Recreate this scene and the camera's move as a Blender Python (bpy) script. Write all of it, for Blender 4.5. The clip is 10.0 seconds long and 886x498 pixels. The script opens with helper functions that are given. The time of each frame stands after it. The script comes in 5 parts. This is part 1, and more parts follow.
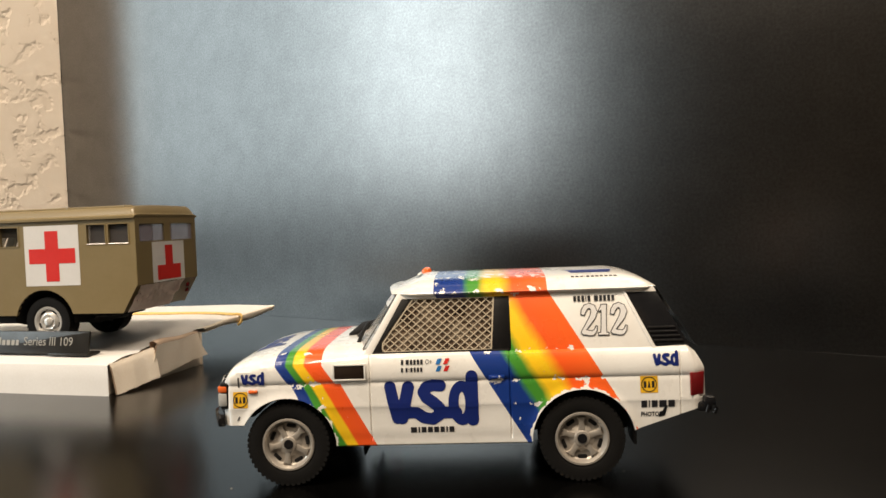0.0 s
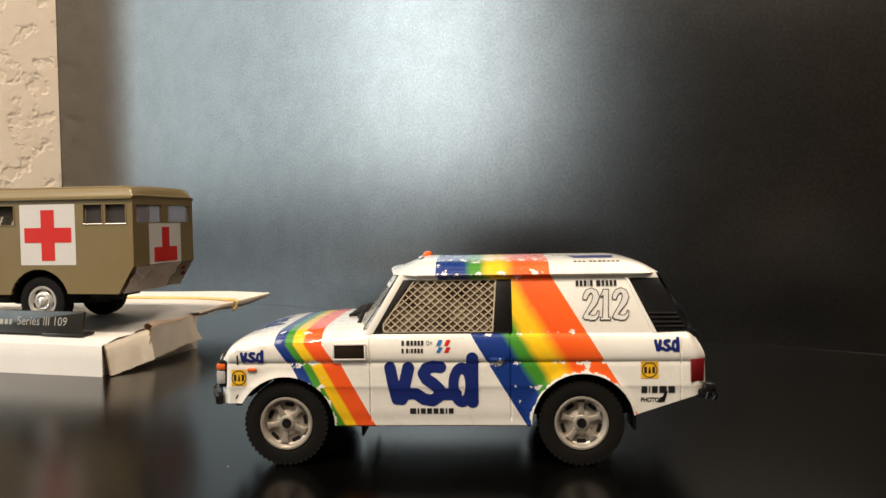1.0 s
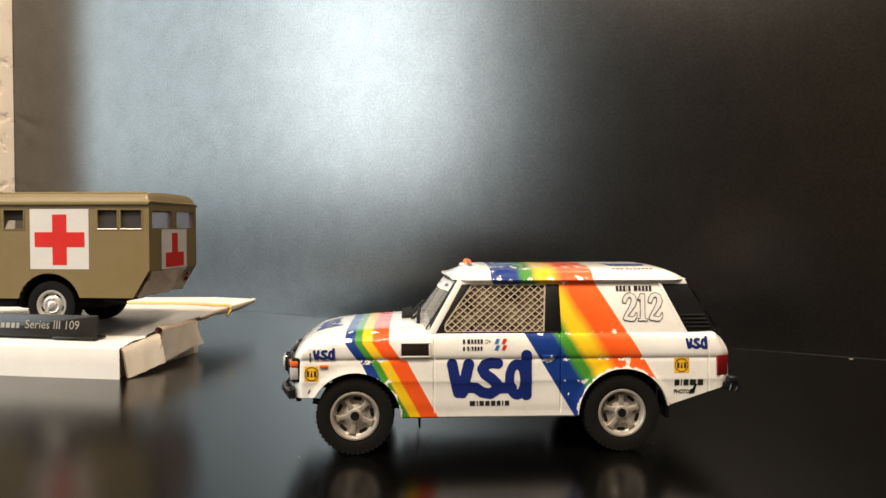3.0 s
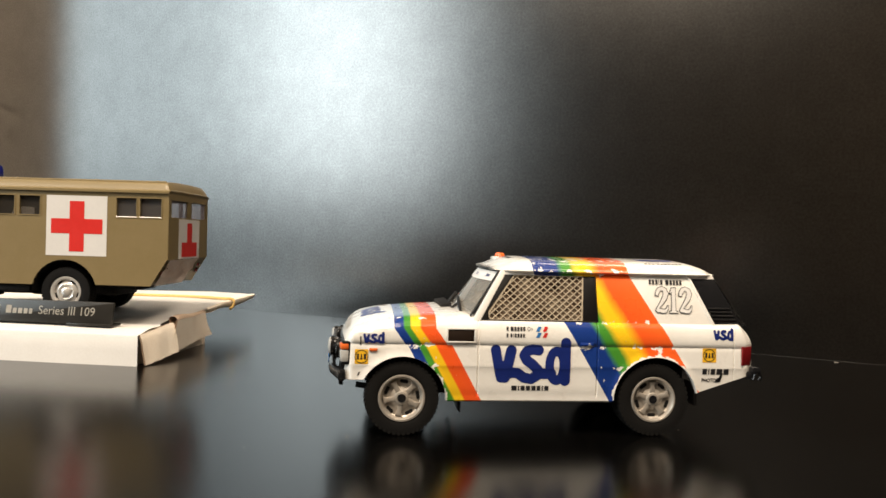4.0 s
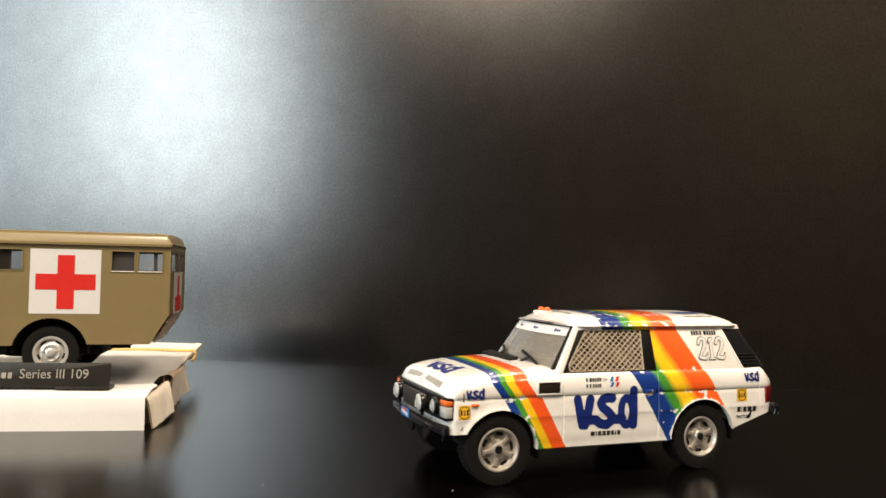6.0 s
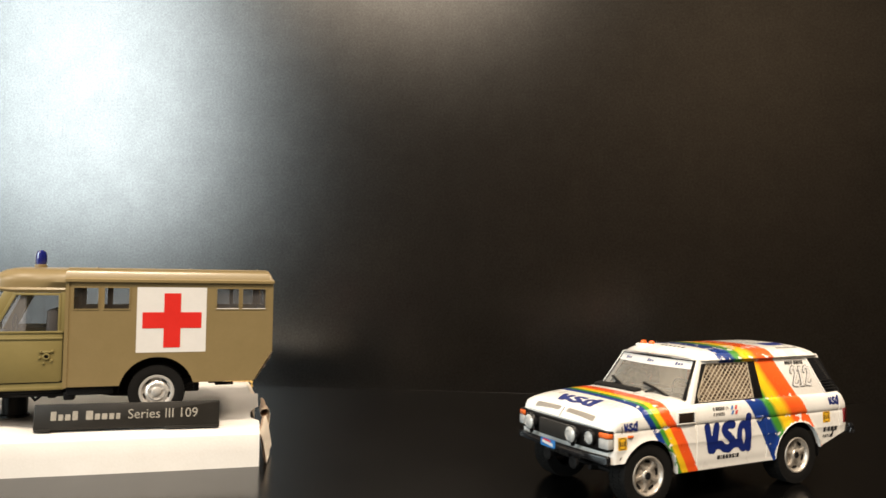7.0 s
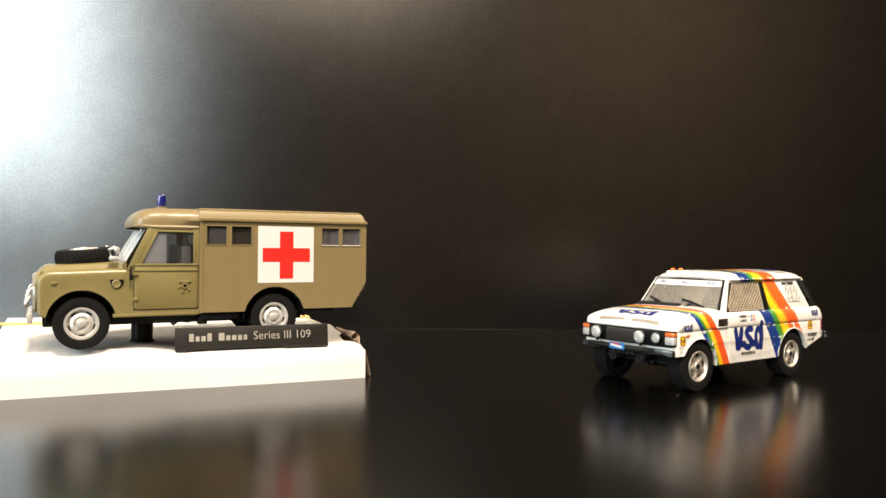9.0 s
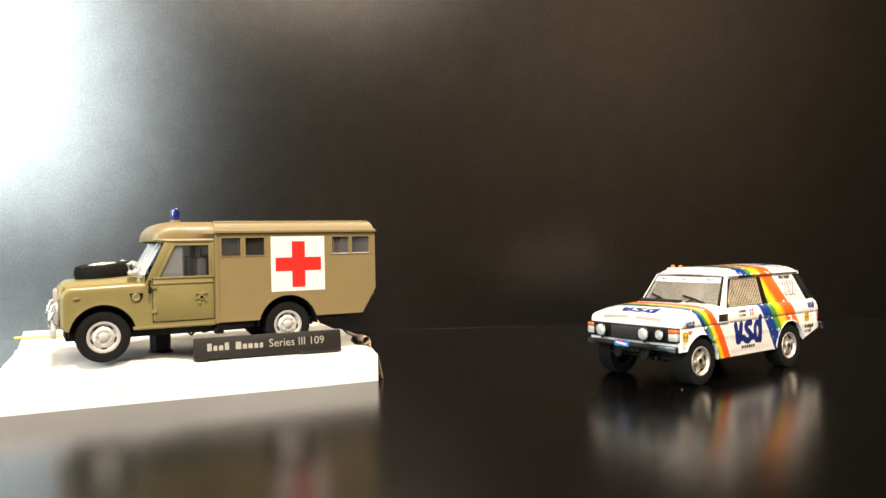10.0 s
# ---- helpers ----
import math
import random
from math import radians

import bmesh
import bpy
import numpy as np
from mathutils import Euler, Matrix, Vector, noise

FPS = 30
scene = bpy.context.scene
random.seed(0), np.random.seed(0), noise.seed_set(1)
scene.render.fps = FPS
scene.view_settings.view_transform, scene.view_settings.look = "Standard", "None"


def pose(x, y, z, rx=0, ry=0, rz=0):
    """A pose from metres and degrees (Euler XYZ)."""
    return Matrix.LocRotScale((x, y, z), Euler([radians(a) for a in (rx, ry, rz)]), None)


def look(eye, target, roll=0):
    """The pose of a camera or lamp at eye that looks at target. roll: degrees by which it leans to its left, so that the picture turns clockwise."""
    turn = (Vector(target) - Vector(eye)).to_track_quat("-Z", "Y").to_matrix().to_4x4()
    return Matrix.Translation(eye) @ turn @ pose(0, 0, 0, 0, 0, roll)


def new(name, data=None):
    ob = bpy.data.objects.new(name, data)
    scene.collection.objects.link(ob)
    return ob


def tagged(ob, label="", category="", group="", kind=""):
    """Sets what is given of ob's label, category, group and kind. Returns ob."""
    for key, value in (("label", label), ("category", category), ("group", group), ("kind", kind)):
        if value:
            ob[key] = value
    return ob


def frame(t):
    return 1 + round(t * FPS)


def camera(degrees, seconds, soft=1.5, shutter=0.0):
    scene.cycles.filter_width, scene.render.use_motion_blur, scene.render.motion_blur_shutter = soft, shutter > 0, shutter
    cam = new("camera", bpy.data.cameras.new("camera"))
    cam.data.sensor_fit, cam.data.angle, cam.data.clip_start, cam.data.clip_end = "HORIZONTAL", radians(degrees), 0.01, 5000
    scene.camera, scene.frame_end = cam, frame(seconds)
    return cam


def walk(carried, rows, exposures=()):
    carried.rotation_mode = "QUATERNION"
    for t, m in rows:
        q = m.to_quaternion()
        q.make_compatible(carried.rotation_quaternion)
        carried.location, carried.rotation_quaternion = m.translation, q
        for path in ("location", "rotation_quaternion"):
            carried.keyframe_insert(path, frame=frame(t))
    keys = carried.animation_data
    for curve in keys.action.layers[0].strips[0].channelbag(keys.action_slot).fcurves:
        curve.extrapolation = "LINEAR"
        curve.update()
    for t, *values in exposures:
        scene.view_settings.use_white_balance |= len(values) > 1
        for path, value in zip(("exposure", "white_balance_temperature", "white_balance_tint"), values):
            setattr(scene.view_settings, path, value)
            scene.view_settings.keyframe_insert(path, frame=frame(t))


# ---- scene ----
cam = camera(61.50, 10.0, shutter=0.3)
PATH = [
    (0, (0.00176, -0.00722, 0.05254), (-0.01026, 0.19229, 0.04527), -2.18),
    (0.5, (-0.00024, -0.00875, 0.05018), (-0.01223, 0.19077, 0.04328), -1.09),
    (1, (-0.00050, -0.00691, 0.04930), (-0.01049, 0.19269, 0.04135), -0.85),
    (1.5, (-0.00058, -0.00732, 0.04952), (-0.01067, 0.19232, 0.04293), -0.91),
    (2, (-0.00168, -0.00510, 0.04855), (-0.00668, 0.19464, 0.03966), -0.17),
    (2.5, (-0.01320, -0.01544, 0.04830), (-0.00878, 0.18431, 0.03948), 0.13),
    (2.7, (-0.02074, -0.02056, 0.05001), (-0.01402, 0.17920, 0.04277), -0.05),
    (3.8, (-0.04331, -0.02423, 0.04553), (-0.02455, 0.17486, 0.04195), 1.32),
    (4, (-0.04926, -0.02815, 0.04488), (-0.02830, 0.17073, 0.04227), 1.62),
    (4.5, (-0.06085, -0.02974, 0.04507), (-0.03555, 0.16865, 0.04309), 1.87),
    (5, (-0.07662, -0.03154, 0.04671), (-0.03713, 0.16451, 0.04895), 1.67),
    (5.2, (-0.08336, -0.03203, 0.04840), (-0.03628, 0.16232, 0.05153), 1.84),
    (6.3, (-0.13205, -0.02419, 0.05482), (-0.05792, 0.16145, 0.06155), 1.01),
    (6.5, (-0.14639, -0.02340, 0.05956), (-0.06661, 0.15989, 0.06586), 1.20),
    (7, (-0.18154, -0.01282, 0.06055), (-0.08984, 0.16474, 0.06844), 0.82),
    (7.5, (-0.20549, -0.00221, 0.05032), (-0.10095, 0.16828, 0.05294), 0.83),
    (8, (-0.22843, 0.00264, 0.04435), (-0.11749, 0.16905, 0.04354), 0.98),
    (8.5, (-0.24966, 0.00088, 0.04764), (-0.13571, 0.16524, 0.04733), 0.46),
    (9, (-0.26187, -0.01794, 0.04854), (-0.14560, 0.14479, 0.04854), 0.48),
    (9.5, (-0.26991, -0.02644, 0.05325), (-0.15356, 0.13619, 0.04982), -0.66),
    (10, (-0.27094, -0.02159, 0.05290), (-0.15329, 0.14013, 0.05117), -1.10),
]
EXPOSURES = [(0.0, -0.22), (2.0, -0.2), (2.5, -0.1), (4.0, -0.02), (5.2, 0.0), (7.0, 0.1), (8.0, 0.22), (8.5, 0.36), (9.0, 0.5), (10.0, 0.72)]
walk(cam, [(t, look(eye, target, roll)) for t, eye, target, roll in PATH], EXPOSURES)

# ---- world, lights, exposure ----
scene.view_settings.exposure = 0.0
world = bpy.data.worlds.new("world")
scene.world = world
world.use_nodes = True
world.node_tree.nodes["Background"].inputs[0].default_value = (0.35, 0.42, 0.5, 1)
world.node_tree.nodes["Background"].inputs[1].default_value = 0.02


def area(name, at, target, w, h, power, colour):
    data = bpy.data.lights.new(name, "AREA")
    data.shape, data.size, data.size_y = "RECTANGLE", w, h
    data.energy, data.color = power, colour
    ob = new(name, data)
    ob.matrix_world = look(at, target)
    return ob


# the bright window and the paler curtain beside it, both behind the camera on its left
area("window_light", (-1.62, -0.265, 0.54), (-0.05, 0.375, 0.13), 0.43, 0.74, 12.6, (0.86, 0.96, 0.97))
area("curtain_light", (-1.90, 0.22, 0.57), (-0.20, 0.48, 0.15), 0.80, 0.96, 10.0, (0.80, 0.93, 0.96))
# the warm bulbs under the ceiling
area("ceiling_lamp_light", (-0.30, -0.40, 1.36), (-0.1, 0.2, 0.0), 0.30, 0.30, 28.0, (1.0, 0.83, 0.64))
area("ceiling_lamp_light", (-1.30, -1.00, 1.36), (0.0, 0.25, 0.1), 0.75, 0.55, 16.0, (1.0, 0.83, 0.64))
area("ceiling_lamp_light", (0.55, -0.42, 1.22), (-0.1, 0.2, 0.0), 0.30, 0.30, 9.0, (1.0, 0.83, 0.64))
# and the one over the far end of the room
area("ceiling_lamp_light", (-0.449, -2.346, 1.60), (-0.748, -2.987, 0.7), 0.30, 0.30, 11.0, (1.0, 0.80, 0.58))

MM = 0.001


# ---- materials ----
class Nodes:
    """A material's nodes, with arithmetic on sockets."""

    def __init__(self, name):
        self.mat = bpy.data.materials.new(name)
        self.mat.use_nodes = True
        self.tree = self.mat.node_tree
        self.bsdf = self.tree.nodes["Principled BSDF"]

    def node(self, kind, operation="", data_type=""):
        n = self.tree.nodes.new(kind)
        if operation:
            n.operation = operation
        if data_type:
            n.data_type = data_type
        return n

    def put(self, socket, value):
        if isinstance(value, bpy.types.NodeSocket):
            self.tree.links.new(value, socket)
        else:
            socket.default_value = value

    def math(self, op, a, b=0.0, c=0.0):
        n = self.node("ShaderNodeMath", operation=op)
        for s, v in zip(n.inputs, (a, b, c)):
            self.put(s, v)
        return n.outputs[0]

    def coords(self, scale=1.0):
        tc = self.node("ShaderNodeTexCoord")
        v = self.node("ShaderNodeVectorMath", operation="SCALE")
        self.put(v.inputs[0], tc.outputs["Object"])
        v.inputs["Scale"].default_value = scale
        return v.outputs[0]

    def split(self, vec):
        n = self.node("ShaderNodeSeparateXYZ")
        self.put(n.inputs[0], vec)
        return n.outputs[0], n.outputs[1], n.outputs[2]

    def noise(self, vec, scale, detail=2.0, rough=0.5):
        n = self.node("ShaderNodeTexNoise")
        self.put(n.inputs["Vector"], vec)
        n.inputs["Scale"].default_value, n.inputs["Detail"].default_value, n.inputs["Roughness"].default_value = scale, detail, rough
        return n.outputs["Fac"]

    def ramp(self, fac, stops, mode="LINEAR"):
        n = self.node("ShaderNodeValToRGB")
        n.color_ramp.interpolation = mode
        e = n.color_ramp.elements
        while len(e) < len(stops):
            e.new(0.5)
        for el, (p, c) in zip(e, stops):
            el.position, el.color = p, (*c, 1.0) if len(c) == 3 else c
        self.put(n.inputs[0], fac)
        return n.outputs[0]

    def mix(self, fac, a, b):
        n = self.node("ShaderNodeMix", data_type="RGBA")
        self.put(n.inputs[0], fac)
        self.put(n.inputs[6], a if isinstance(a, bpy.types.NodeSocket) else (*a, 1.0))
        self.put(n.inputs[7], b if isinstance(b, bpy.types.NodeSocket) else (*b, 1.0))
        return n.outputs[2]

    def bump(self, height, strength, distance):
        n = self.node("ShaderNodeBump")
        n.inputs["Strength"].default_value, n.inputs["Distance"].default_value = strength, distance
        self.put(n.inputs["Height"], height)
        self.put(self.bsdf.inputs["Normal"], n.outputs[0])

    def set(self, **values):
        for key, value in values.items():
            self.put(self.bsdf.inputs[key.replace("_", " ")], value)
        return self


def plain(name, colour, rough=0.4, metal=0.0, vary=0.12, scale=220.0, bump=0.0, coat=0.0, **more):
    """A surface of one colour with grain and faint stains."""
    m = Nodes(name)
    vec = m.coords()
    fine, wide = m.noise(vec, scale * 6, 3.0), m.noise(vec, scale, 3.0, 0.6)
    f = m.math("ADD", m.math("MULTIPLY", fine, 0.4), m.math("MULTIPLY", wide, 0.6))
    lo, hi = tuple(c * (1 - vary) for c in colour), tuple(min(1.0, c * (1 + vary)) for c in colour)
    m.set(Base_Color=m.ramp(f, [(0.3, lo), (0.7, hi)]), Metallic=metal, Coat_Weight=coat, Coat_Roughness=0.12)
    m.set(Roughness=m.math("MULTIPLY_ADD", wide, 0.18, rough - 0.09))
    for key, value in more.items():
        m.put(m.bsdf.inputs[key.replace("_", " ")], value)
    if bump:
        m.bump(fine, bump, 0.0001)
    return m.mat


def glass(name, tint, rough=0.03, alpha=0.25):
    """Thin clear plastic: mostly see-through, with gloss."""
    m = Nodes(name)
    m.set(Base_Color=(*tint, 1.0), Roughness=rough, Alpha=alpha, IOR=1.5)
    m.set(Specular_IOR_Level=0.9)
    return m.mat


def smoked():
    """Brown smoked plastic, cloudy and blotched."""
    m = Nodes("smoked_plastic")
    blot = m.noise(m.coords(), 210.0, 3.0, 0.6)
    m.set(Base_Color=m.ramp(blot, [(0.34, (0.030, 0.017, 0.012)), (0.50, (0.15, 0.105, 0.075)), (0.66, (0.34, 0.28, 0.21))]), Roughness=0.08, Alpha=0.85, IOR=1.5, Specular_IOR_Level=0.9)
    return m.mat


def board_black():
    """Black laminate with a fine pebbled grain: a blurred mirror with soft edges to its glow."""
    m = Nodes("black_board")
    vec = m.coords()
    grain = m.noise(vec, 1050.0, 1.0, 0.5)
    cloud = m.noise(vec, 16.0, 3.0, 0.6)
    m.set(Base_Color=m.ramp(cloud, [(0.3, (0.0010, 0.0009, 0.0008)), (0.7, (0.0018, 0.0016, 0.0014))]))
    mottle = m.noise(vec, 330.0, 4.0, 0.65)
    fresnel = m.node("ShaderNodeFresnel")
    fresnel.inputs["IOR"].default_value = 1.8
    smudge = m.math("MULTIPLY_ADD", m.noise(vec, 55.0, 7.0, 0.78), 0.62, 0.69)
    speck = m.math("MULTIPLY", smudge, m.math("MULTIPLY_ADD", m.noise(vec, 850.0, 2.0, 0.7), 0.56, 0.36))
    rough = m.math("MULTIPLY_ADD", mottle, 0.04, 0.225)
    m.set(Roughness=rough, IOR=1.8, Specular_IOR_Level=m.math("MULTIPLY", speck, 0.39))
    gloss = m.node("ShaderNodeBsdfGlossy")
    gloss.distribution = "BECKMANN"
    strength = m.math("MULTIPLY", fresnel.outputs[0], speck)
    m.put(gloss.inputs["Color"], m.math("MULTIPLY", strength, 1.1))
    gloss.inputs["Roughness"].default_value = 0.275
    m.bump(grain, 0.06, 0.00015)
    both = m.node("ShaderNodeAddShader")
    m.put(both.inputs[0], m.bsdf.outputs[0])
    m.put(both.inputs[1], gloss.outputs[0])
    m.put(m.tree.nodes["Material Output"].inputs["Surface"], both.outputs[0])
    return m.mat


def desk_black():
    m = Nodes("black_desk")
    vec = m.coords()
    grain = m.noise(vec, 1100.0, 2.0, 0.6)
    cloud = m.noise(vec, 22.0, 4.0, 0.6)
    m.set(Base_Color=m.ramp(cloud, [(0.3, (0.0006, 0.00055, 0.0005)), (0.7, (0.0013, 0.0012, 0.0011))]))
    m.set(Roughness=m.math("MULTIPLY_ADD", cloud, 0.07, 0.165), Specular_IOR_Level=0.41)
    m.bump(grain, 0.13, 0.0002)
    return m.mat


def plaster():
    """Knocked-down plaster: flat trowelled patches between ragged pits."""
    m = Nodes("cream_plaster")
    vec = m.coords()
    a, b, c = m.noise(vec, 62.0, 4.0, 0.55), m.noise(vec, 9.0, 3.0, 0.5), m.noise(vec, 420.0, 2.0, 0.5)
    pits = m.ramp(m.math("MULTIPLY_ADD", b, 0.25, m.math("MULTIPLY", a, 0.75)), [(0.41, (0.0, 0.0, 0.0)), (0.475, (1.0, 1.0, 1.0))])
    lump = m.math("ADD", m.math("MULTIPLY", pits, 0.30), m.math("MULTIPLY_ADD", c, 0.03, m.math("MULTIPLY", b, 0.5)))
    # pit shade is put faintly into the colour too, along the same noise
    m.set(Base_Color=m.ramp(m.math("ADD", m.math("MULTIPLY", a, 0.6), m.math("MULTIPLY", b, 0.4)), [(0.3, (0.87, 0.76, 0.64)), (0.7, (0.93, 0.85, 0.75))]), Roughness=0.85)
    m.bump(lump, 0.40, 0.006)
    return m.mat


def card(name, lo, hi, rough=0.6):
    m = Nodes(name)
    vec = m.coords()
    fibre, smear = m.noise(vec, 1400.0, 2.0), m.noise(vec, 45.0, 4.0, 0.6)
    m.set(Base_Color=m.ramp(m.math("ADD", m.math("MULTIPLY", fibre, 0.3), m.math("MULTIPLY", smear, 0.7)), [(0.3, lo), (0.7, hi)]), Roughness=rough)
    m.bump(m.math("ADD", fibre, m.math("MULTIPLY", smear, 2.0)), 0.10, 0.0003)
    return m.mat


BLUE, GREEN, YELLOW, ORANGE = (0.009, 0.038, 0.22), (0.06, 0.27, 0.03), (0.90, 0.55, 0.015), (0.86, 0.105, 0.015)


def livery():
    """White enamel with the two slanting rainbow bands and their chipped edges; coordinates in millimetres of the car."""
    m = Nodes("rainbow_enamel")
    vec = m.coords(1000.0)
    x, y, z = m.split(vec)
    # rear band: slants on the flanks, straight over the roof
    s = m.math("MULTIPLY_ADD", m.math("MINIMUM", z, 38.0), 0.605, x)
    f = m.math("DIVIDE", m.math("SUBTRACT", s, 13.3), 23.1)
    wob = m.math("MULTIPLY", m.math("SUBTRACT", m.noise(vec, 0.35, 2.0), 0.5), 0.05)
    fr = m.math("ADD", f, wob)
    rear = m.ramp(fr, [(0.0, BLUE), (0.25, BLUE), (0.31, GREEN), (0.39, GREEN), (0.47, YELLOW), (0.58, YELLOW), (0.70, ORANGE), (1.0, (0.90, 0.13, 0.02))])
    inside = m.math("MULTIPLY", m.math("GREATER_THAN", f, 0.0), m.math("LESS_THAN", f, 1.0))
    # front band: below the groove, above it, and across the bonnet
    low = m.math("DIVIDE", m.math("SUBTRACT", m.math("MULTIPLY_ADD", z, 0.55, x), -27.5), 10.2)
    up = m.math("MULTIPLY_ADD", m.math("MINIMUM", z, 24.6), 0.72, x)
    up = m.math("SUBTRACT", up, m.math("MULTIPLY", m.math("MAXIMUM", m.math("ADD", y, 19.0), 0.0), 0.008))
    up = m.math("DIVIDE", m.math("SUBTRACT", up, -24.4), 9.6)
    sel = m.math("GREATER_THAN", z, 20.85)
    g = m.math("ADD", m.math("MULTIPLY", sel, up), m.math("MULTIPLY", m.math("SUBTRACT", 1.0, sel), low))
    front = m.ramp(m.math("ADD", g, m.math("MULTIPLY", wob, 0.4)), [(0.0, BLUE), (0.21, BLUE), (0.25, GREEN), (0.38, GREEN), (0.42, YELLOW), (0.60, YELLOW), (0.65, ORANGE), (1.0, (0.86, 0.10, 0.02))])
    infront = m.math("MULTIPLY", m.math("GREATER_THAN", g, 0.0), m.math("LESS_THAN", g, 1.0))
    infront = m.math("MULTIPLY", infront, m.math("LESS_THAN", x, -18.0))
    # chips, thickest on the creases and the gutter
    chip = m.noise(vec, 0.42, 4.0, 0.60)
    near = 0.0
    for level, reach, weight in ((20.9, 1.1, 1.0), (16.1, 0.8, 1.0), (38.3, 1.4, 1.35), (26.6, 0.7, 1.0), (40.6, 1.0, 1.25)):
        hit = m.math("MAXIMUM", m.math("SUBTRACT", 1.0, m.math("DIVIDE", m.math("ABSOLUTE", m.math("SUBTRACT", z, level)), reach)), 0.0)
        near = m.math("MAXIMUM", near, m.math("MULTIPLY", hit, weight))
    for cx, cz, r in ((-39.9, 8.2, 9.9), (19.4, 8.4, 10.1)):
        dx, dz = m.math("SUBTRACT", x, cx), m.math("SUBTRACT", z, cz)
        far = m.math("SQRT", m.math("ADD", m.math("MULTIPLY", dx, dx), m.math("MULTIPLY", dz, dz)))
        lip = m.math("MAXIMUM", m.math("SUBTRACT", 1.0, m.math("DIVIDE", m.math("ABSOLUTE", m.math("SUBTRACT", far, r)), 1.0)), 0.0)
        near = m.math("MAXIMUM", near, m.math("MULTIPLY", lip, 3.0 if cx > 0 else 2.0))
    worn = m.math("GREATER_THAN", m.math("MULTIPLY_ADD", near, 0.12, chip), 0.69)
    keep = m.math("SUBTRACT", 1.0, worn)
    grime = m.noise(vec, 0.12, 4.0, 0.6)
    white = m.ramp(grime, [(0.3, (0.76, 0.735, 0.69)), (0.7, (0.85, 0.835, 0.80))])
    col = m.mix(m.math("MULTIPLY", inside, keep), white, rear)
    col = m.mix(m.math("MULTIPLY", infront, keep), col, front)
    m.set(Base_Color=col, Roughness=m.math("MULTIPLY_ADD", grime, 0.12, 0.22), Coat_Weight=0.8, Coat_Roughness=0.07)
    m.bump(m.math("ADD", m.noise(vec, 1.6, 2.0), m.math("MULTIPLY", worn, -0.6)), 0.25, 0.00006)
    return m.mat


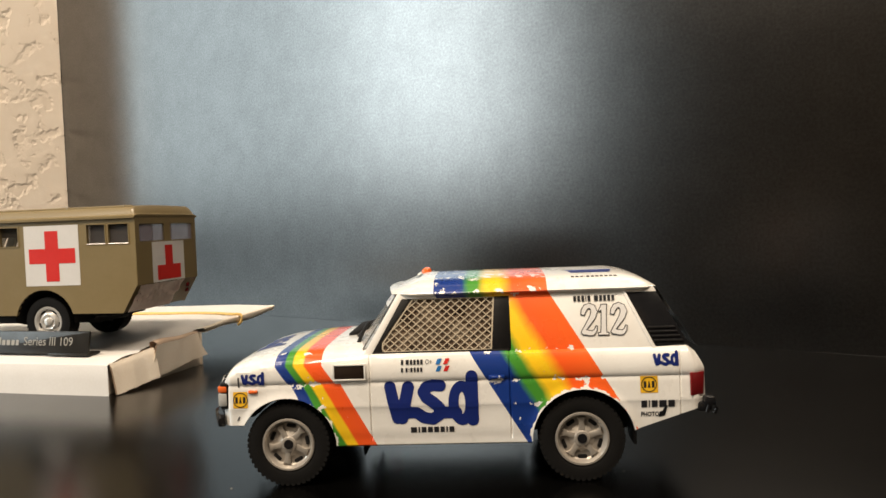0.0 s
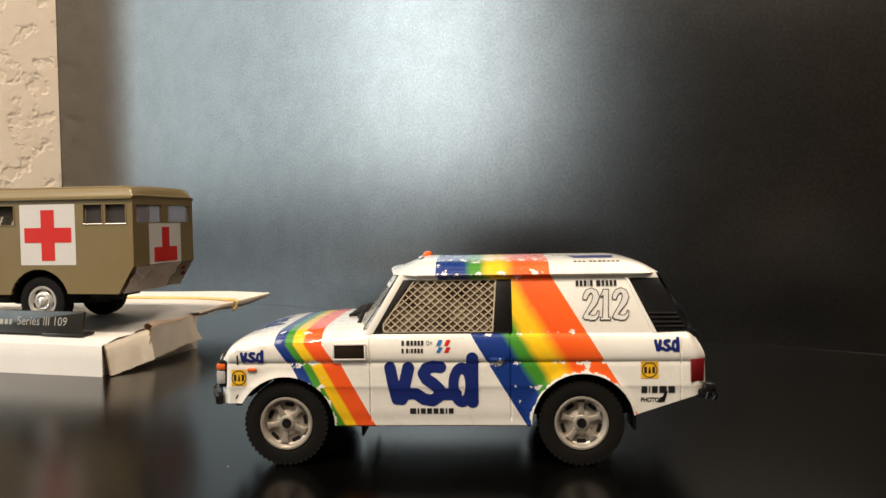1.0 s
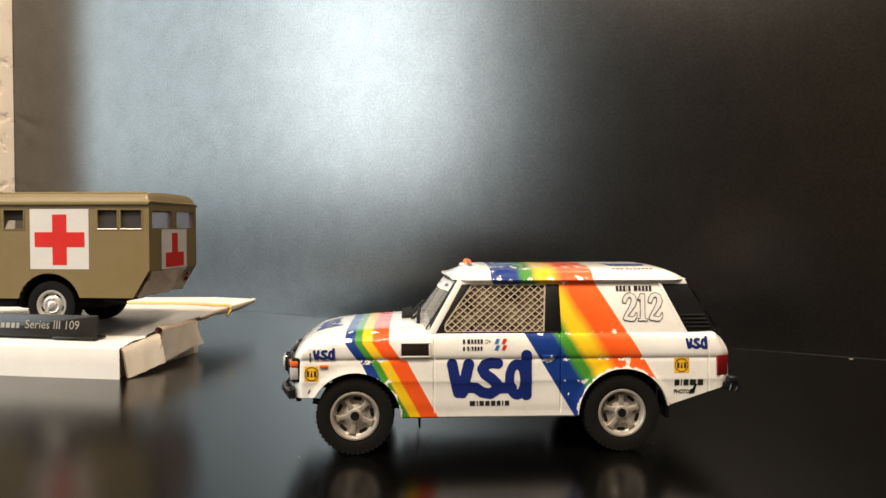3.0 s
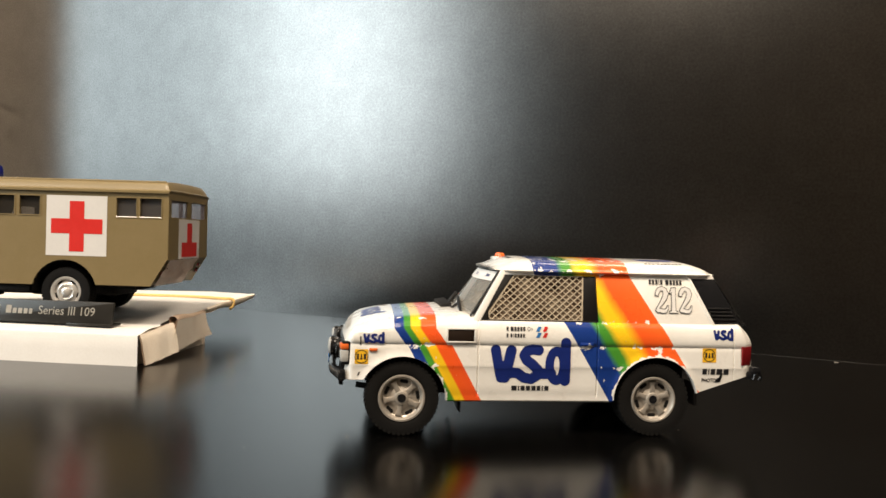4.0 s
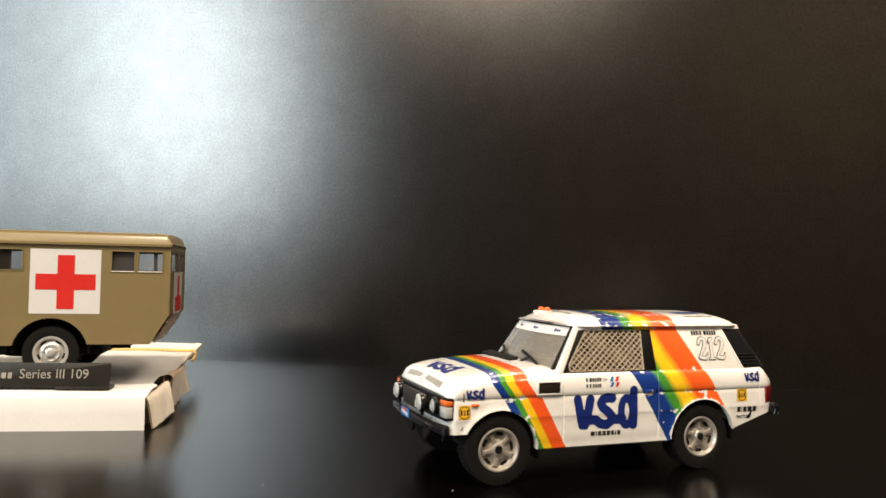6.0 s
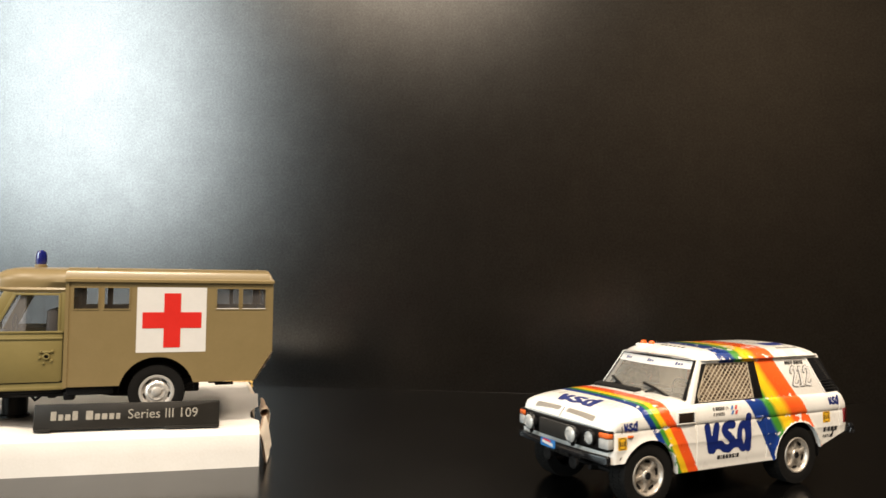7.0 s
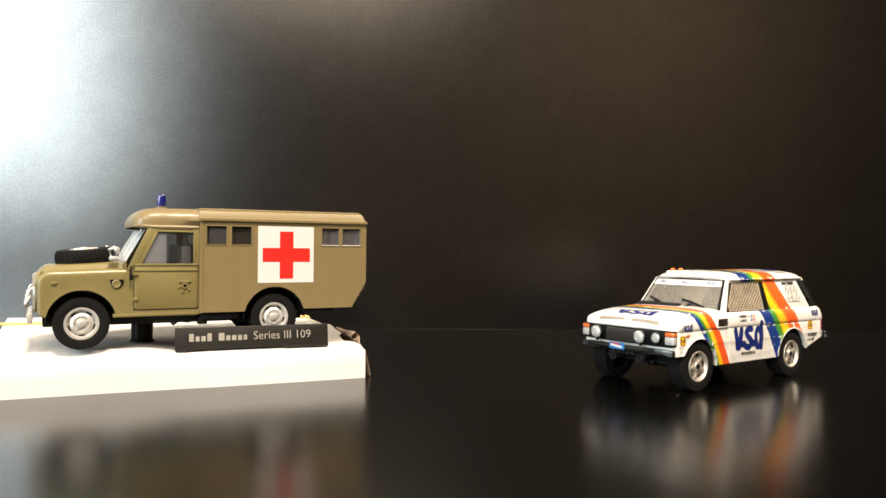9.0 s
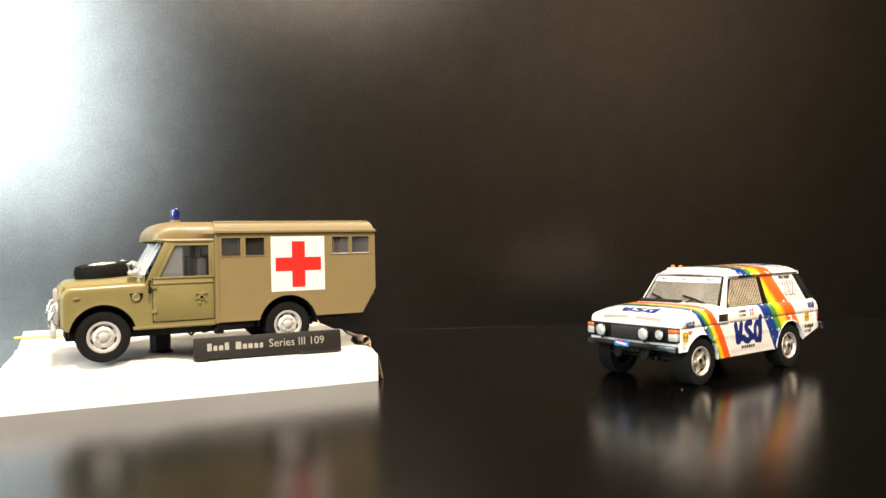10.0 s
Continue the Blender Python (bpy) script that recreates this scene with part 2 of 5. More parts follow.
M = {
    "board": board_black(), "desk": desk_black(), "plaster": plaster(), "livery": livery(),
    "white_card": card("white_card", (0.70, 0.675, 0.645), (0.775, 0.755, 0.73)),
    "sticker": card("crumpled_sticker", (0.74, 0.56, 0.47), (0.92, 0.82, 0.75), 0.4),
    "grey_card": card("grey_card", (0.84, 0.73, 0.60), (0.93, 0.86, 0.76), 0.8),
    "white": plain("white_enamel", (0.78, 0.76, 0.72), 0.28, coat=0.3, vary=0.05),
    "black": plain("black_plastic", (0.006, 0.0055, 0.0055), 0.40, bump=0.15, Specular_IOR_Level=0.22),
    "matt_black": plain("matt_black", (0.007, 0.0064, 0.0064), 0.7, Specular_IOR_Level=0.2),
    "gloss_black": plain("gloss_black", (0.010, 0.010, 0.011), 0.16),
    "kraft": card("torn_brown_card", (0.42, 0.30, 0.215), (0.60, 0.46, 0.35), 0.85),
    "rubber": plain("tyre_rubber", (0.0085, 0.0081, 0.0078), 0.70, bump=0.3, Specular_IOR_Level=0.10),
    "silver": plain("silver_paint", (0.46, 0.42, 0.37), 0.36, metal=0.5, vary=0.15, bump=0.1),
    "chrome": plain("bright_silver_plating", (0.66, 0.64, 0.61), 0.24, metal=0.45, vary=0.08),
    "olive": plain("sand_olive_paint", (0.202, 0.150, 0.067), 0.42, vary=0.05, coat=0.15, bump=0.06),
    "olive_door": plain("olive_paint", (0.195, 0.159, 0.061), 0.36, vary=0.05, coat=0.2, bump=0.06),
    "olive_dark": plain("dull_olive_interior", (0.16, 0.135, 0.085), 0.6),
    "decal_white": plain("white_sticker", (0.66, 0.645, 0.63), 0.35, vary=0.03),
    "decal_red": plain("red_print", (0.60, 0.020, 0.014), 0.4, vary=0.05),
    "decal_blue": plain("dark_blue_print", (0.008, 0.020, 0.145), 0.35, vary=0.1),
    "decal_black": plain("black_print", (0.015, 0.015, 0.018), 0.4),
    "decal_yellow": plain("yellow_print", (0.82, 0.46, 0.02), 0.38, vary=0.06),
    "flag_blue": plain("sky_blue_print", (0.02, 0.16, 0.45), 0.4),
    "orange": plain("orange_plastic", (0.85, 0.16, 0.03), 0.25, coat=0.4, Transmission_Weight=0.15),
    "red_lens": plain("red_lens", (0.17, 0.008, 0.010), 0.18, coat=0.6),
    "blue_lens": plain("blue_lens", (0.008, 0.013, 0.135), 0.10, coat=0.8),
    "clear_lens": plain("clear_lens", (0.42, 0.42, 0.41), 0.12, coat=0.8, scale=500.0, vary=0.2),
    "lattice": plain("beige_mesh", (0.43, 0.365, 0.27), 0.45, vary=0.1),
    # haze, tail and rear panes carry the bright board behind in their tint
    "pane": glass("clear_plastic", (0.06, 0.06, 0.06), 0.04, 0.10), "frosted": glass("frosted_clear_plastic", (0.82, 0.84, 0.85), 0.15, 0.78), "haze_pane": glass("pale_backglow_tint", (0.60, 0.585, 0.60), 0.06, 0.13),
    "box_pane": glass("brownish_clear_plastic", (0.20, 0.18, 0.16), 0.05, 0.07), "tail_pane": glass("grey_backglow_tint", (0.36, 0.34, 0.34), 0.06, 0.09), "rear_pane": glass("lilac_backglow_tint", (0.50, 0.47, 0.56), 0.07, 0.38),
    "smoke": smoked(),
    "screen": glass("beige_grey_plastic", (0.40, 0.37, 0.32), 0.08, 0.42),
    "vent_brown": plain("dark_brown_plastic", (0.022, 0.014, 0.010), 0.3),
    "seal": plain("black_seal", (0.006, 0.0055, 0.005), 0.55, Specular_IOR_Level=0.25),
    "slat": plain("dark_grey_plastic", (0.03, 0.029, 0.028), 0.3),
    "seat_grey": plain("grey_seat_cloth", (0.055, 0.05, 0.05), 0.6),
    "tan": plain("tan_interior", (0.30, 0.22, 0.13), 0.6),
    "yellow_band": plain("yellow_rubber", (0.78, 0.53, 0.18), 0.5),
    "silver_print": plain("silver_print", (0.27, 0.25, 0.215), 0.45, vary=0.25, scale=900.0),
    "plaque": plain("black_plaque", (0.018, 0.0165, 0.0145), 0.36, bump=0.1, Specular_IOR_Level=0.3),
    "dust": plain("dust", (0.24, 0.22, 0.19), 0.9),
    # near-black: the dim room is put into the paint, keeping board reflections dark
    "room": plain("dim_room_paint", (0.035, 0.030, 0.025), 0.8, scale=4.0),
    "far_wall": plain("warm_wall_paint", (0.34, 0.28, 0.21), 0.8, scale=4.0),
    "floor": plain("room_floor", (0.16, 0.10, 0.06), 0.45, scale=6.0),
}


# ---- mesh helpers, in millimetres ----
def part(name, bm, material, parent, label="", sharp=26.0, kind="", category=""):
    """Links a bmesh in millimetres as one mesh under its thing."""
    bmesh.ops.remove_doubles(bm, verts=bm.verts, dist=1e-4)
    bmesh.ops.recalc_face_normals(bm, faces=bm.faces)
    me = bpy.data.meshes.new(name)
    bmesh.ops.scale(bm, vec=(MM, MM, MM), verts=bm.verts)
    bm.to_mesh(me)
    bm.free()
    for p in me.polygons:
        p.use_smooth = True
    me.set_sharp_from_angle(angle=radians(sharp))
    me.materials.append(material)
    ob = new(name, me)
    if parent:
        ob.parent = parent
    return tagged(ob, label, category, "", kind)


def thing(name, m, label, category, group="", kind=""):
    ob = new(name)
    ob.empty_display_size = 0.01
    ob.matrix_world = m
    return tagged(ob, label, category, group, kind)


def joined(*bms):
    out = bmesh.new()
    for b in bms:
        me = bpy.data.meshes.new("tmp")
        b.to_mesh(me)
        b.free()
        out.from_mesh(me)
        bpy.data.meshes.remove(me)
    return out


def block(x0, x1, y0, y1, z0, z1, bevel=0.3, seg=2):
    bm = bmesh.new()
    bmesh.ops.create_cube(bm, size=1.0)
    bmesh.ops.scale(bm, vec=(x1 - x0, y1 - y0, z1 - z0), verts=bm.verts)
    bmesh.ops.translate(bm, vec=((x0 + x1) / 2, (y0 + y1) / 2, (z0 + z1) / 2), verts=bm.verts)
    if bevel:
        bmesh.ops.bevel(bm, geom=bm.edges[:], offset=min(bevel, 0.45 * min(x1 - x0, y1 - y0, z1 - z0)), segments=seg, profile=0.5, affect="EDGES")
    return bm


def prism(points, depth, bevel=0.0, at=None):
    """A flat outline of (a, b) given thickness along c from 0 to depth; at(a, b, c) places a corner."""
    at = at or (lambda a, b, c: (a, c, b))
    bm = bmesh.new()
    low = [bm.verts.new((a, b, 0.0)) for a, b in points]
    top = [bm.verts.new((a, b, depth)) for a, b in points]
    n = len(points)
    bm.faces.new(low[::-1])
    bm.faces.new(top)
    for i in range(n):
        bm.faces.new((low[i], low[(i + 1) % n], top[(i + 1) % n], top[i]))
    bmesh.ops.recalc_face_normals(bm, faces=bm.faces)
    if bevel:
        bmesh.ops.bevel(bm, geom=bm.edges[:], offset=bevel, segments=2, profile=0.5, affect="EDGES")
    for v in bm.verts:
        v.co = at(*v.co)
    return bm


def lathe(profile, seg=48, axis="y", at=(0, 0, 0)):
    """Turns a profile of (radius, height) round an axis."""
    bm = bmesh.new()
    rings = []
    for r, h in profile:
        ring = []
        for k in range(seg if r > 1e-6 else 1):
            a = 2 * math.pi * k / seg
            p = {"y": (r * math.cos(a), h, r * math.sin(a)), "z": (r * math.cos(a), r * math.sin(a), h), "x": (h, r * math.cos(a), r * math.sin(a))}[axis]
            ring.append(bm.verts.new(Vector(p) + Vector(at)))
        rings.append(ring)
    for a, b in zip(rings, rings[1:]):
        n = max(len(a), len(b))
        for k in range(n):
            q = [a[k % len(a)], a[(k + 1) % len(a)], b[(k + 1) % len(b)], b[k % len(b)]]
            q = [v for i, v in enumerate(q) if v not in q[:i]]
            if len(q) > 2:
                bm.faces.new(q)
    return bm


def tube(points, r, seg=15):
    """A round bar along points."""
    bm = bmesh.new()
    pts = [Vector(p) for p in points]
    rings = []
    for i, p in enumerate(pts):
        d = (pts[min(i + 1, len(pts) - 1)] - pts[max(i - 1, 0)]).normalized()
        side = d.cross(Vector((0, 0, 1)))
        side = side.normalized() if side.length > 1e-3 else Vector((1, 0, 0))
        up = side.cross(d)
        rings.append([bm.verts.new(p + r * (math.cos(2 * math.pi * k / seg) * side + math.sin(2 * math.pi * k / seg) * up)) for k in range(seg)])
    for a, b in zip(rings, rings[1:]):
        for k in range(seg):
            bm.faces.new((a[k], a[(k + 1) % seg], b[(k + 1) % seg], b[k]))
    bm.faces.new(rings[0][::-1])
    bm.faces.new(rings[-1])
    return bm


def skin(stations, closed_ends=True):
    """Quads between rows of places; each row has the same count."""
    bm = bmesh.new()
    rows = [[bm.verts.new(p) for p in row] for row in stations]
    for a, b in zip(rows, rows[1:]):
        for k in range(len(a) - 1):
            if (a[k].co - b[k].co).length + (a[k + 1].co - b[k + 1].co).length < 1e-6:
                continue
            bm.faces.new((a[k], a[k + 1], b[k + 1], b[k]))
    if closed_ends:
        bm.faces.new(rows[0])
        bm.faces.new(rows[-1][::-1])
    return bm


def mirrored(bm):
    """The same form on the far side."""
    out = bm.copy()
    for v in out.verts:
        v.co.y = -v.co.y
    return out


def smooth(a, b, v):
    k = max(0.0, min(1.0, (v - a) / (b - a)))
    return k * k * (3 - 2 * k)


def line(points, v):
    """The height at v on a broken line of (v, height)."""
    return float(np.interp(v, [p[0] for p in points], [p[1] for p in points]))


def disc(cx, cy, rx, ry, n=28):
    return [(cx + rx * math.cos(2 * math.pi * k / n), cy + ry * math.sin(2 * math.pi * k / n)) for k in range(n)]


def rounded(x0, x1, y0, y1, r, lean=0.0, n=4):
    out = []
    for cx, cy, a0 in ((x1 - r, y1 - r, 0), (x0 + r, y1 - r, 90), (x0 + r, y0 + r, 180), (x1 - r, y0 + r, 270)):
        for k in range(n + 1):
            a = radians(a0 + 90 * k / n)
            px, py = cx + r * math.cos(a), cy + r * math.sin(a)
            out.append((px + lean * (py - y0), py))
    return out


def flat(outlines):
    """A flat bmesh of filled outlines; later ones cut holes."""
    bm = bmesh.new()
    edges = []
    for pts in outlines:
        vs = [bm.verts.new((a, b, 0.0)) for a, b in pts]
        edges += [bm.edges.new((vs[i], vs[(i + 1) % len(vs)])) for i in range(len(vs))]
    bmesh.ops.triangle_fill(bm, use_beauty=True, use_dissolve=False, edges=edges, normal=(0, 0, 1))
    return bm


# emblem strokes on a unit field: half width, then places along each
EMBLEM = [
    (0.062, [(0.060, 0.728), (0.092, 0.446), (0.132, 0.160)]),
    (0.065, [(0.255, 0.718), (0.215, 0.430), (0.180, 0.160)]),
    (0.062, [(0.598, 0.732), (0.520, 0.746), (0.447, 0.707), (0.416, 0.620), (0.447, 0.522), (0.520, 0.439), (0.585, 0.334), (0.581, 0.209), (0.509, 0.132), (0.416, 0.160), (0.338, 0.254), (0.272, 0.261), (0.190, 0.237)]),
    (0.064, [(0.620, 0.247), (0.760, 0.247)]),
    (0.064, [(0.936, 0.888), (0.936, 0.105)]),
]
EMBLEM_RING = (0.825, 0.411, 0.144, 0.400, 0.035, 0.200)


def blob(strokes, ring, cells, at, tall=0.59):
    """A flat bmesh of round-ended strokes and one oval ring grown together; at(p, q) places a point of the unit field."""
    nx, ny = cells, int(cells * 0.62)
    p, q = np.meshgrid(np.linspace(-0.03, 1.03, nx + 1), np.linspace(-0.05, 1.05, ny + 1), indexing="ij")
    far = np.full(p.shape, 9.0)
    for half, pts in strokes:
        for (ax, ay), (bx, by) in zip(pts, pts[1:]):
            dx, dy = bx - ax, (by - ay) * tall
            k = np.clip(((p - ax) * dx + (q - ay) * tall * dy) / (dx * dx + dy * dy), 0, 1)
            far = np.minimum(far, np.hypot(p - ax - k * dx, (q - ay) * tall - k * dy) - half)
    cx, cy, rx, ry, hx, hy = ring
    outer = (np.hypot((p - cx) / rx, (q - cy) / ry) - 1) * rx
    inner = (np.hypot((p - cx) / hx, (q - cy) / hy) - 1) * hx
    far = np.minimum(far, np.maximum(outer, -inner))
    bm, made = bmesh.new(), {}
    def corner(i, j, k, l):
        key = (i, j, k, l)
        if key not in made:
            f = 0.0 if (i, j) == (k, l) else far[i, j] / (far[i, j] - far[k, l])
            made[key] = bm.verts.new((*at(p[i, j] + f * (p[k, l] - p[i, j]), q[i, j] + f * (q[k, l] - q[i, j])), 0.0))
        return made[key]
    for i in range(nx):
        for j in range(ny):
            loop, out = [(i, j), (i + 1, j), (i + 1, j + 1), (i, j + 1)], []
            for a, b in zip(loop, loop[1:] + loop[:1]):
                if far[a] < 0:
                    out.append(corner(*a, *a))
                if (far[a] < 0) != (far[b] < 0):
                    lo, hi = (a, b) if a < b else (b, a)
                    out.append(corner(*lo, *hi))
            if len(out) > 2:
                bm.faces.new(out)
    return bm


def letters(text, height, width=None, grow=0.0, bold=0.0):
    """Writing as a flat bmesh, its lower left corner at the origin."""
    curve = bpy.data.curves.new("writing", "FONT")
    curve.body, curve.size, curve.offset, curve.resolution_u = text, 1.0, bold, 3
    ob = new("writing", curve)
    bpy.context.view_layer.update()
    me = bpy.data.meshes.new_from_object(ob.evaluated_get(bpy.context.evaluated_depsgraph_get()))
    bm = bmesh.new()
    bm.from_mesh(me)
    bpy.data.objects.remove(ob)
    bpy.data.curves.remove(curve)
    bpy.data.meshes.remove(me)
    xs, ys = [v.co.x for v in bm.verts], [v.co.y for v in bm.verts]
    if not height:
        return bm
    ky = height / (max(ys) - min(ys))
    kx = width / (max(xs) - min(xs)) if width else ky
    x0, y0 = min(xs), min(ys)
    for v in bm.verts:
        v.co = ((v.co.x - x0) * kx, (v.co.y - y0) * ky, 0.0)
    return bm


def move(bm, dx, dy):
    for v in bm.verts:
        v.co.x += dx
        v.co.y += dy
    return bm


# ---- structure ----
WALL_TURN = -33.2
WALL = pose(0.0, 0.348, 0.0, 0, 0, WALL_TURN)  # x along the board, y behind it


def structure(name, bm, material, m, label, category):
    ob = part(name, bm, material, None, label, sharp=10.0, kind="structure", category=category)
    ob.matrix_world = m
    return ob


structure("desk_top", block(-1100, 1000, -900, -0.2, -28, 0, 0.25), M["desk"], WALL, "wide black glossy desk top with fine dust", "desk")
structure("back_board", block(-420, 1000, 0, 18, -28, 900, 1.2), M["board"], WALL, "upright black laminate board behind the desk, shiny and pebbled", "board")
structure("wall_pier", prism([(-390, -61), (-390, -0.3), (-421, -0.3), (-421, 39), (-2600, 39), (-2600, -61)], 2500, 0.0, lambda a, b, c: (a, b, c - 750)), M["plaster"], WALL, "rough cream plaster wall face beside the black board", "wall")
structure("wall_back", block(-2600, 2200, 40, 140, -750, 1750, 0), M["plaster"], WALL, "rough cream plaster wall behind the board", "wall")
# unseen walls and ceiling close the room; all but the front near-black
structure("wall_left", block(-2600, -2480, -3200, 40, -750, 1750, 0), M["room"], WALL, "plain room wall, out of view", "wall")
structure("wall_right", block(2200, 2300, -3200, 140, -750, 1750, 0), M["room"], WALL, "plain room wall, out of view", "wall")
structure("wall_front", block(-2600, 2300, -3300, -3200, -750, 1750, 0), M["far_wall"], WALL, "plain room wall, out of view", "wall")
structure("ceiling", block(-2600, 2300, -3300, 140, 1750, 1850, 0), M["room"], WALL, "plain near-black ceiling, out of view", "ceiling")
structure("floor", block(-2600, 2300, -3300, 140, -850, -750, 0), M["floor"], WALL, "brown room floor", "floor")


# ---- wheels ----
def wheel(parent, at, side, r, width, rim_r, style, spin=0.0, name="wheel"):
    """A wheel turned about y; side -1 faces the camera's side."""
    hub = new(name)
    hub.empty_display_size = 0.002
    hub.parent = parent
    hub.matrix_local = pose(at[0] * MM, at[1] * MM, at[2] * MM, 0, spin, 0 if side < 0 else 180)
    w = width / 2
    tyre = lathe([(rim_r - 0.3, -w * 0.80), (rim_r + 0.35, -w * 0.96), (rim_r + 0.9, -w), (r - 1.0, -w * 0.99), (r - 0.4, -w * 0.96), (r - 0.22, -w * 0.85),
                  (r - 0.2, 0), (r - 0.22, w * 0.85), (r - 0.5, w * 0.95), (rim_r, w), (rim_r - 0.4, w * 0.8)], 56)
    lugs = bmesh.new()
    count = 46
    for row, (y0, y1, turn) in enumerate(((-0.985, -0.42, 0.0), (-0.36, 0.36, 0.5), (0.42, 0.93, 0.0))):
        for k in range(count):
            a = 2 * math.pi * (k + turn) / count
            b = block(-0.34, 0.34, y0 * w, y1 * w, r - 0.6, r - (0.03 if row != 1 else 0.0), 0.0)
            for v in b.verts:
                outer = abs(v.co.y) > 0.9 * w
                v.co = (v.co.x * math.cos(a) + (v.co.z - (0.12 if outer else 0)) * math.sin(a), v.co.y, -v.co.x * math.sin(a) + (v.co.z - (0.12 if outer else 0)) * math.cos(a))
            base = len(lugs.verts)
            vs = [lugs.verts.new(v.co) for v in b.verts]
            b.verts.index_update()
            for f in b.faces:
                lugs.faces.new([vs[v.index] for v in f.verts])
            b.free()
    part("tyre", tyre, M["rubber"], hub, "black rubber tyre with block tread")
    part("tread", lugs, M["rubber"], hub, kind="stuff")
    if style == "five":
        rim = lathe([(rim_r + 0.25, -w * 0.88), (rim_r + 0.1, -w * 1.02), (rim_r - 0.25, -w * 1.02), (rim_r - 0.55, -w * 0.88), (rim_r - 0.75, -w * 0.70), (rim_r - 1.0, -w * 0.64),
                     (2.6, -w * 0.64), (1.6, -w * 0.80), (1.4, -w * 0.90), (1.0, -w * 0.92), (0.8, -w * 0.7), (0.0, -w * 0.65)], 60)
        pads, slots = [], []
        for k in range(5):
            a = radians(90 + 72 * k)
            out = rim_r - 1.0
            pad = prism([(1.2, -0.75), (2.1, -0.62), (out - 0.9, -0.5), (out, -0.95), (out, 0.95), (out - 0.9, 0.5), (2.1, 0.62), (1.2, 0.75)], 0.62, 0.2,
                        lambda p, q, c, a=a: (p * math.cos(a) - q * math.sin(a), -w * 0.62 - c, p * math.sin(a) + q * math.cos(a)))
            pads.append(pad)
            b = a + radians(36)
            slots.append(prism(rounded(-0.95, 0.95, rim_r - 1.8, rim_r - 1.05, 0.34), 0.14, 0.0,
                               lambda p, q, c, b=b: (q * math.cos(b) - p * math.sin(b), -w * 0.645 - c, q * math.sin(b) + p * math.cos(b))))
        part("rim", joined(rim, *pads), M["silver"], hub, "silver five-spoke wheel rim")
        part("rim_slot", joined(*slots), M["matt_black"], hub, "dark slots in the rim")
        part("hub_hole", lathe([(0.95, -w * 0.85), (0.9, -w * 0.96), (0.6, -w * 0.96), (0.0, -w * 0.93)], 20), M["gloss_black"], hub)
    else:
        rim = lathe([(rim_r + 0.2, -w * 0.88), (rim_r + 0.1, -w * 1.0), (rim_r - 0.6, -w * 0.98), (rim_r - 0.85, -w * 0.80), (rim_r - 1.15, -w * 0.63), (rim_r - 1.5, -w * 0.65),
                     (3.3, -w * 0.80), (2.6, -w * 0.92), (2.2, -w * 0.86), (1.6, -w * 0.84), (1.45, -w * 0.98), (0.9, -w * 1.08), (0.0, -w * 1.1)], 56)
        nuts = []
        for k in range(5):
            a = radians(20 + 72 * k)
            nuts.append(lathe([(0.0, -w * 0.98), (0.3, -w * 0.96), (0.34, -w * 0.7)], 8, at=(2.0 * math.cos(a), 0, 2.0 * math.sin(a))))
        part("rim", joined(rim, *nuts), M["chrome"], hub, "bright chrome steel wheel rim")
        slots = []
        for k in range(5):
            a = radians(20 + 36 + 72 * k)
            slots.append(prism(rounded(-0.95, 0.95, rim_r - 1.55, rim_r - 1.0, 0.25), 0.2, 0.0,
                               lambda p, q, c, a=a: (q * math.cos(a) - p * math.sin(a), -w * 0.655 - c, q * math.sin(a) + p * math.cos(a))))
        part("rim_slot", joined(*slots), M["matt_black"], hub)
    return hub


# ---- the rally car ----
from mathutils.bvhtree import BVHTree

HALF, SILL = 21.0, 7.9
ARCHES = ((-39.9, 8.2, 9.9), (19.4, 8.4, 10.1))


def car_bottom(x):
    z = line([(-56, 12.6), (-47, 12.8), (-30.2, SILL), (9.4, SILL), (29.4, 10.2), (41.6, 14.2), (44, 15.0)], x)
    for cx, cz, r in ARCHES:
        if abs(x - cx) < r:
            z = max(z, cz + math.sqrt(r * r - (x - cx) ** 2))
    return z


def car_edge(x):
    return line([(-54.2, 21.3), (-53.7, 22.15), (-53.0, 22.85), (-52.0, 23.5), (-50, 24.25), (-46, 25.0), (-40, 25.7), (-30, 26.3), (-24, 26.7), (-20, 26.8), (40, 26.6), (42.4, 26.2), (43.4, 25.2)], x)


def car_width(x, z):
    w = line([(7.9, 20.2), (8.3, 20.55), (9.9, 20.62), (10.3, 20.7), (15.2, 20.84), (15.8, 20.93), (16.15, 21.0), (16.6, 20.97), (20.45, 20.80), (20.75, 20.70), (20.95, 20.70), (21.3, 20.90), (22.0, 21.0), (23.6, 20.92), (25.0, 20.6), (25.9, 20.2), (26.5, 19.7), (26.8, 19.3)], z)
    w += 0.40 * max((1 - abs(math.hypot(x - cx, z - cz) - r) / 1.3 if abs(math.hypot(x - cx, z - cz) - r) < 1.3 else 0.0) for cx, cz, r in ARCHES)
    for gx in (-22.8, 5.2):
        if abs(x - gx) < 0.26 and z > 9.6:
            w -= 0.35 * (1 - abs(x - gx) / 0.26)
    if 10.5 < z < 26.5 and abs(x - 38.4) < 0.2:
        w -= 0.2
    w -= 1.2 * (1 - smooth(-54.4, -51.0, x)) ** 2
    w -= 1.5 * smooth(41.2, 43.6, x)
    return w


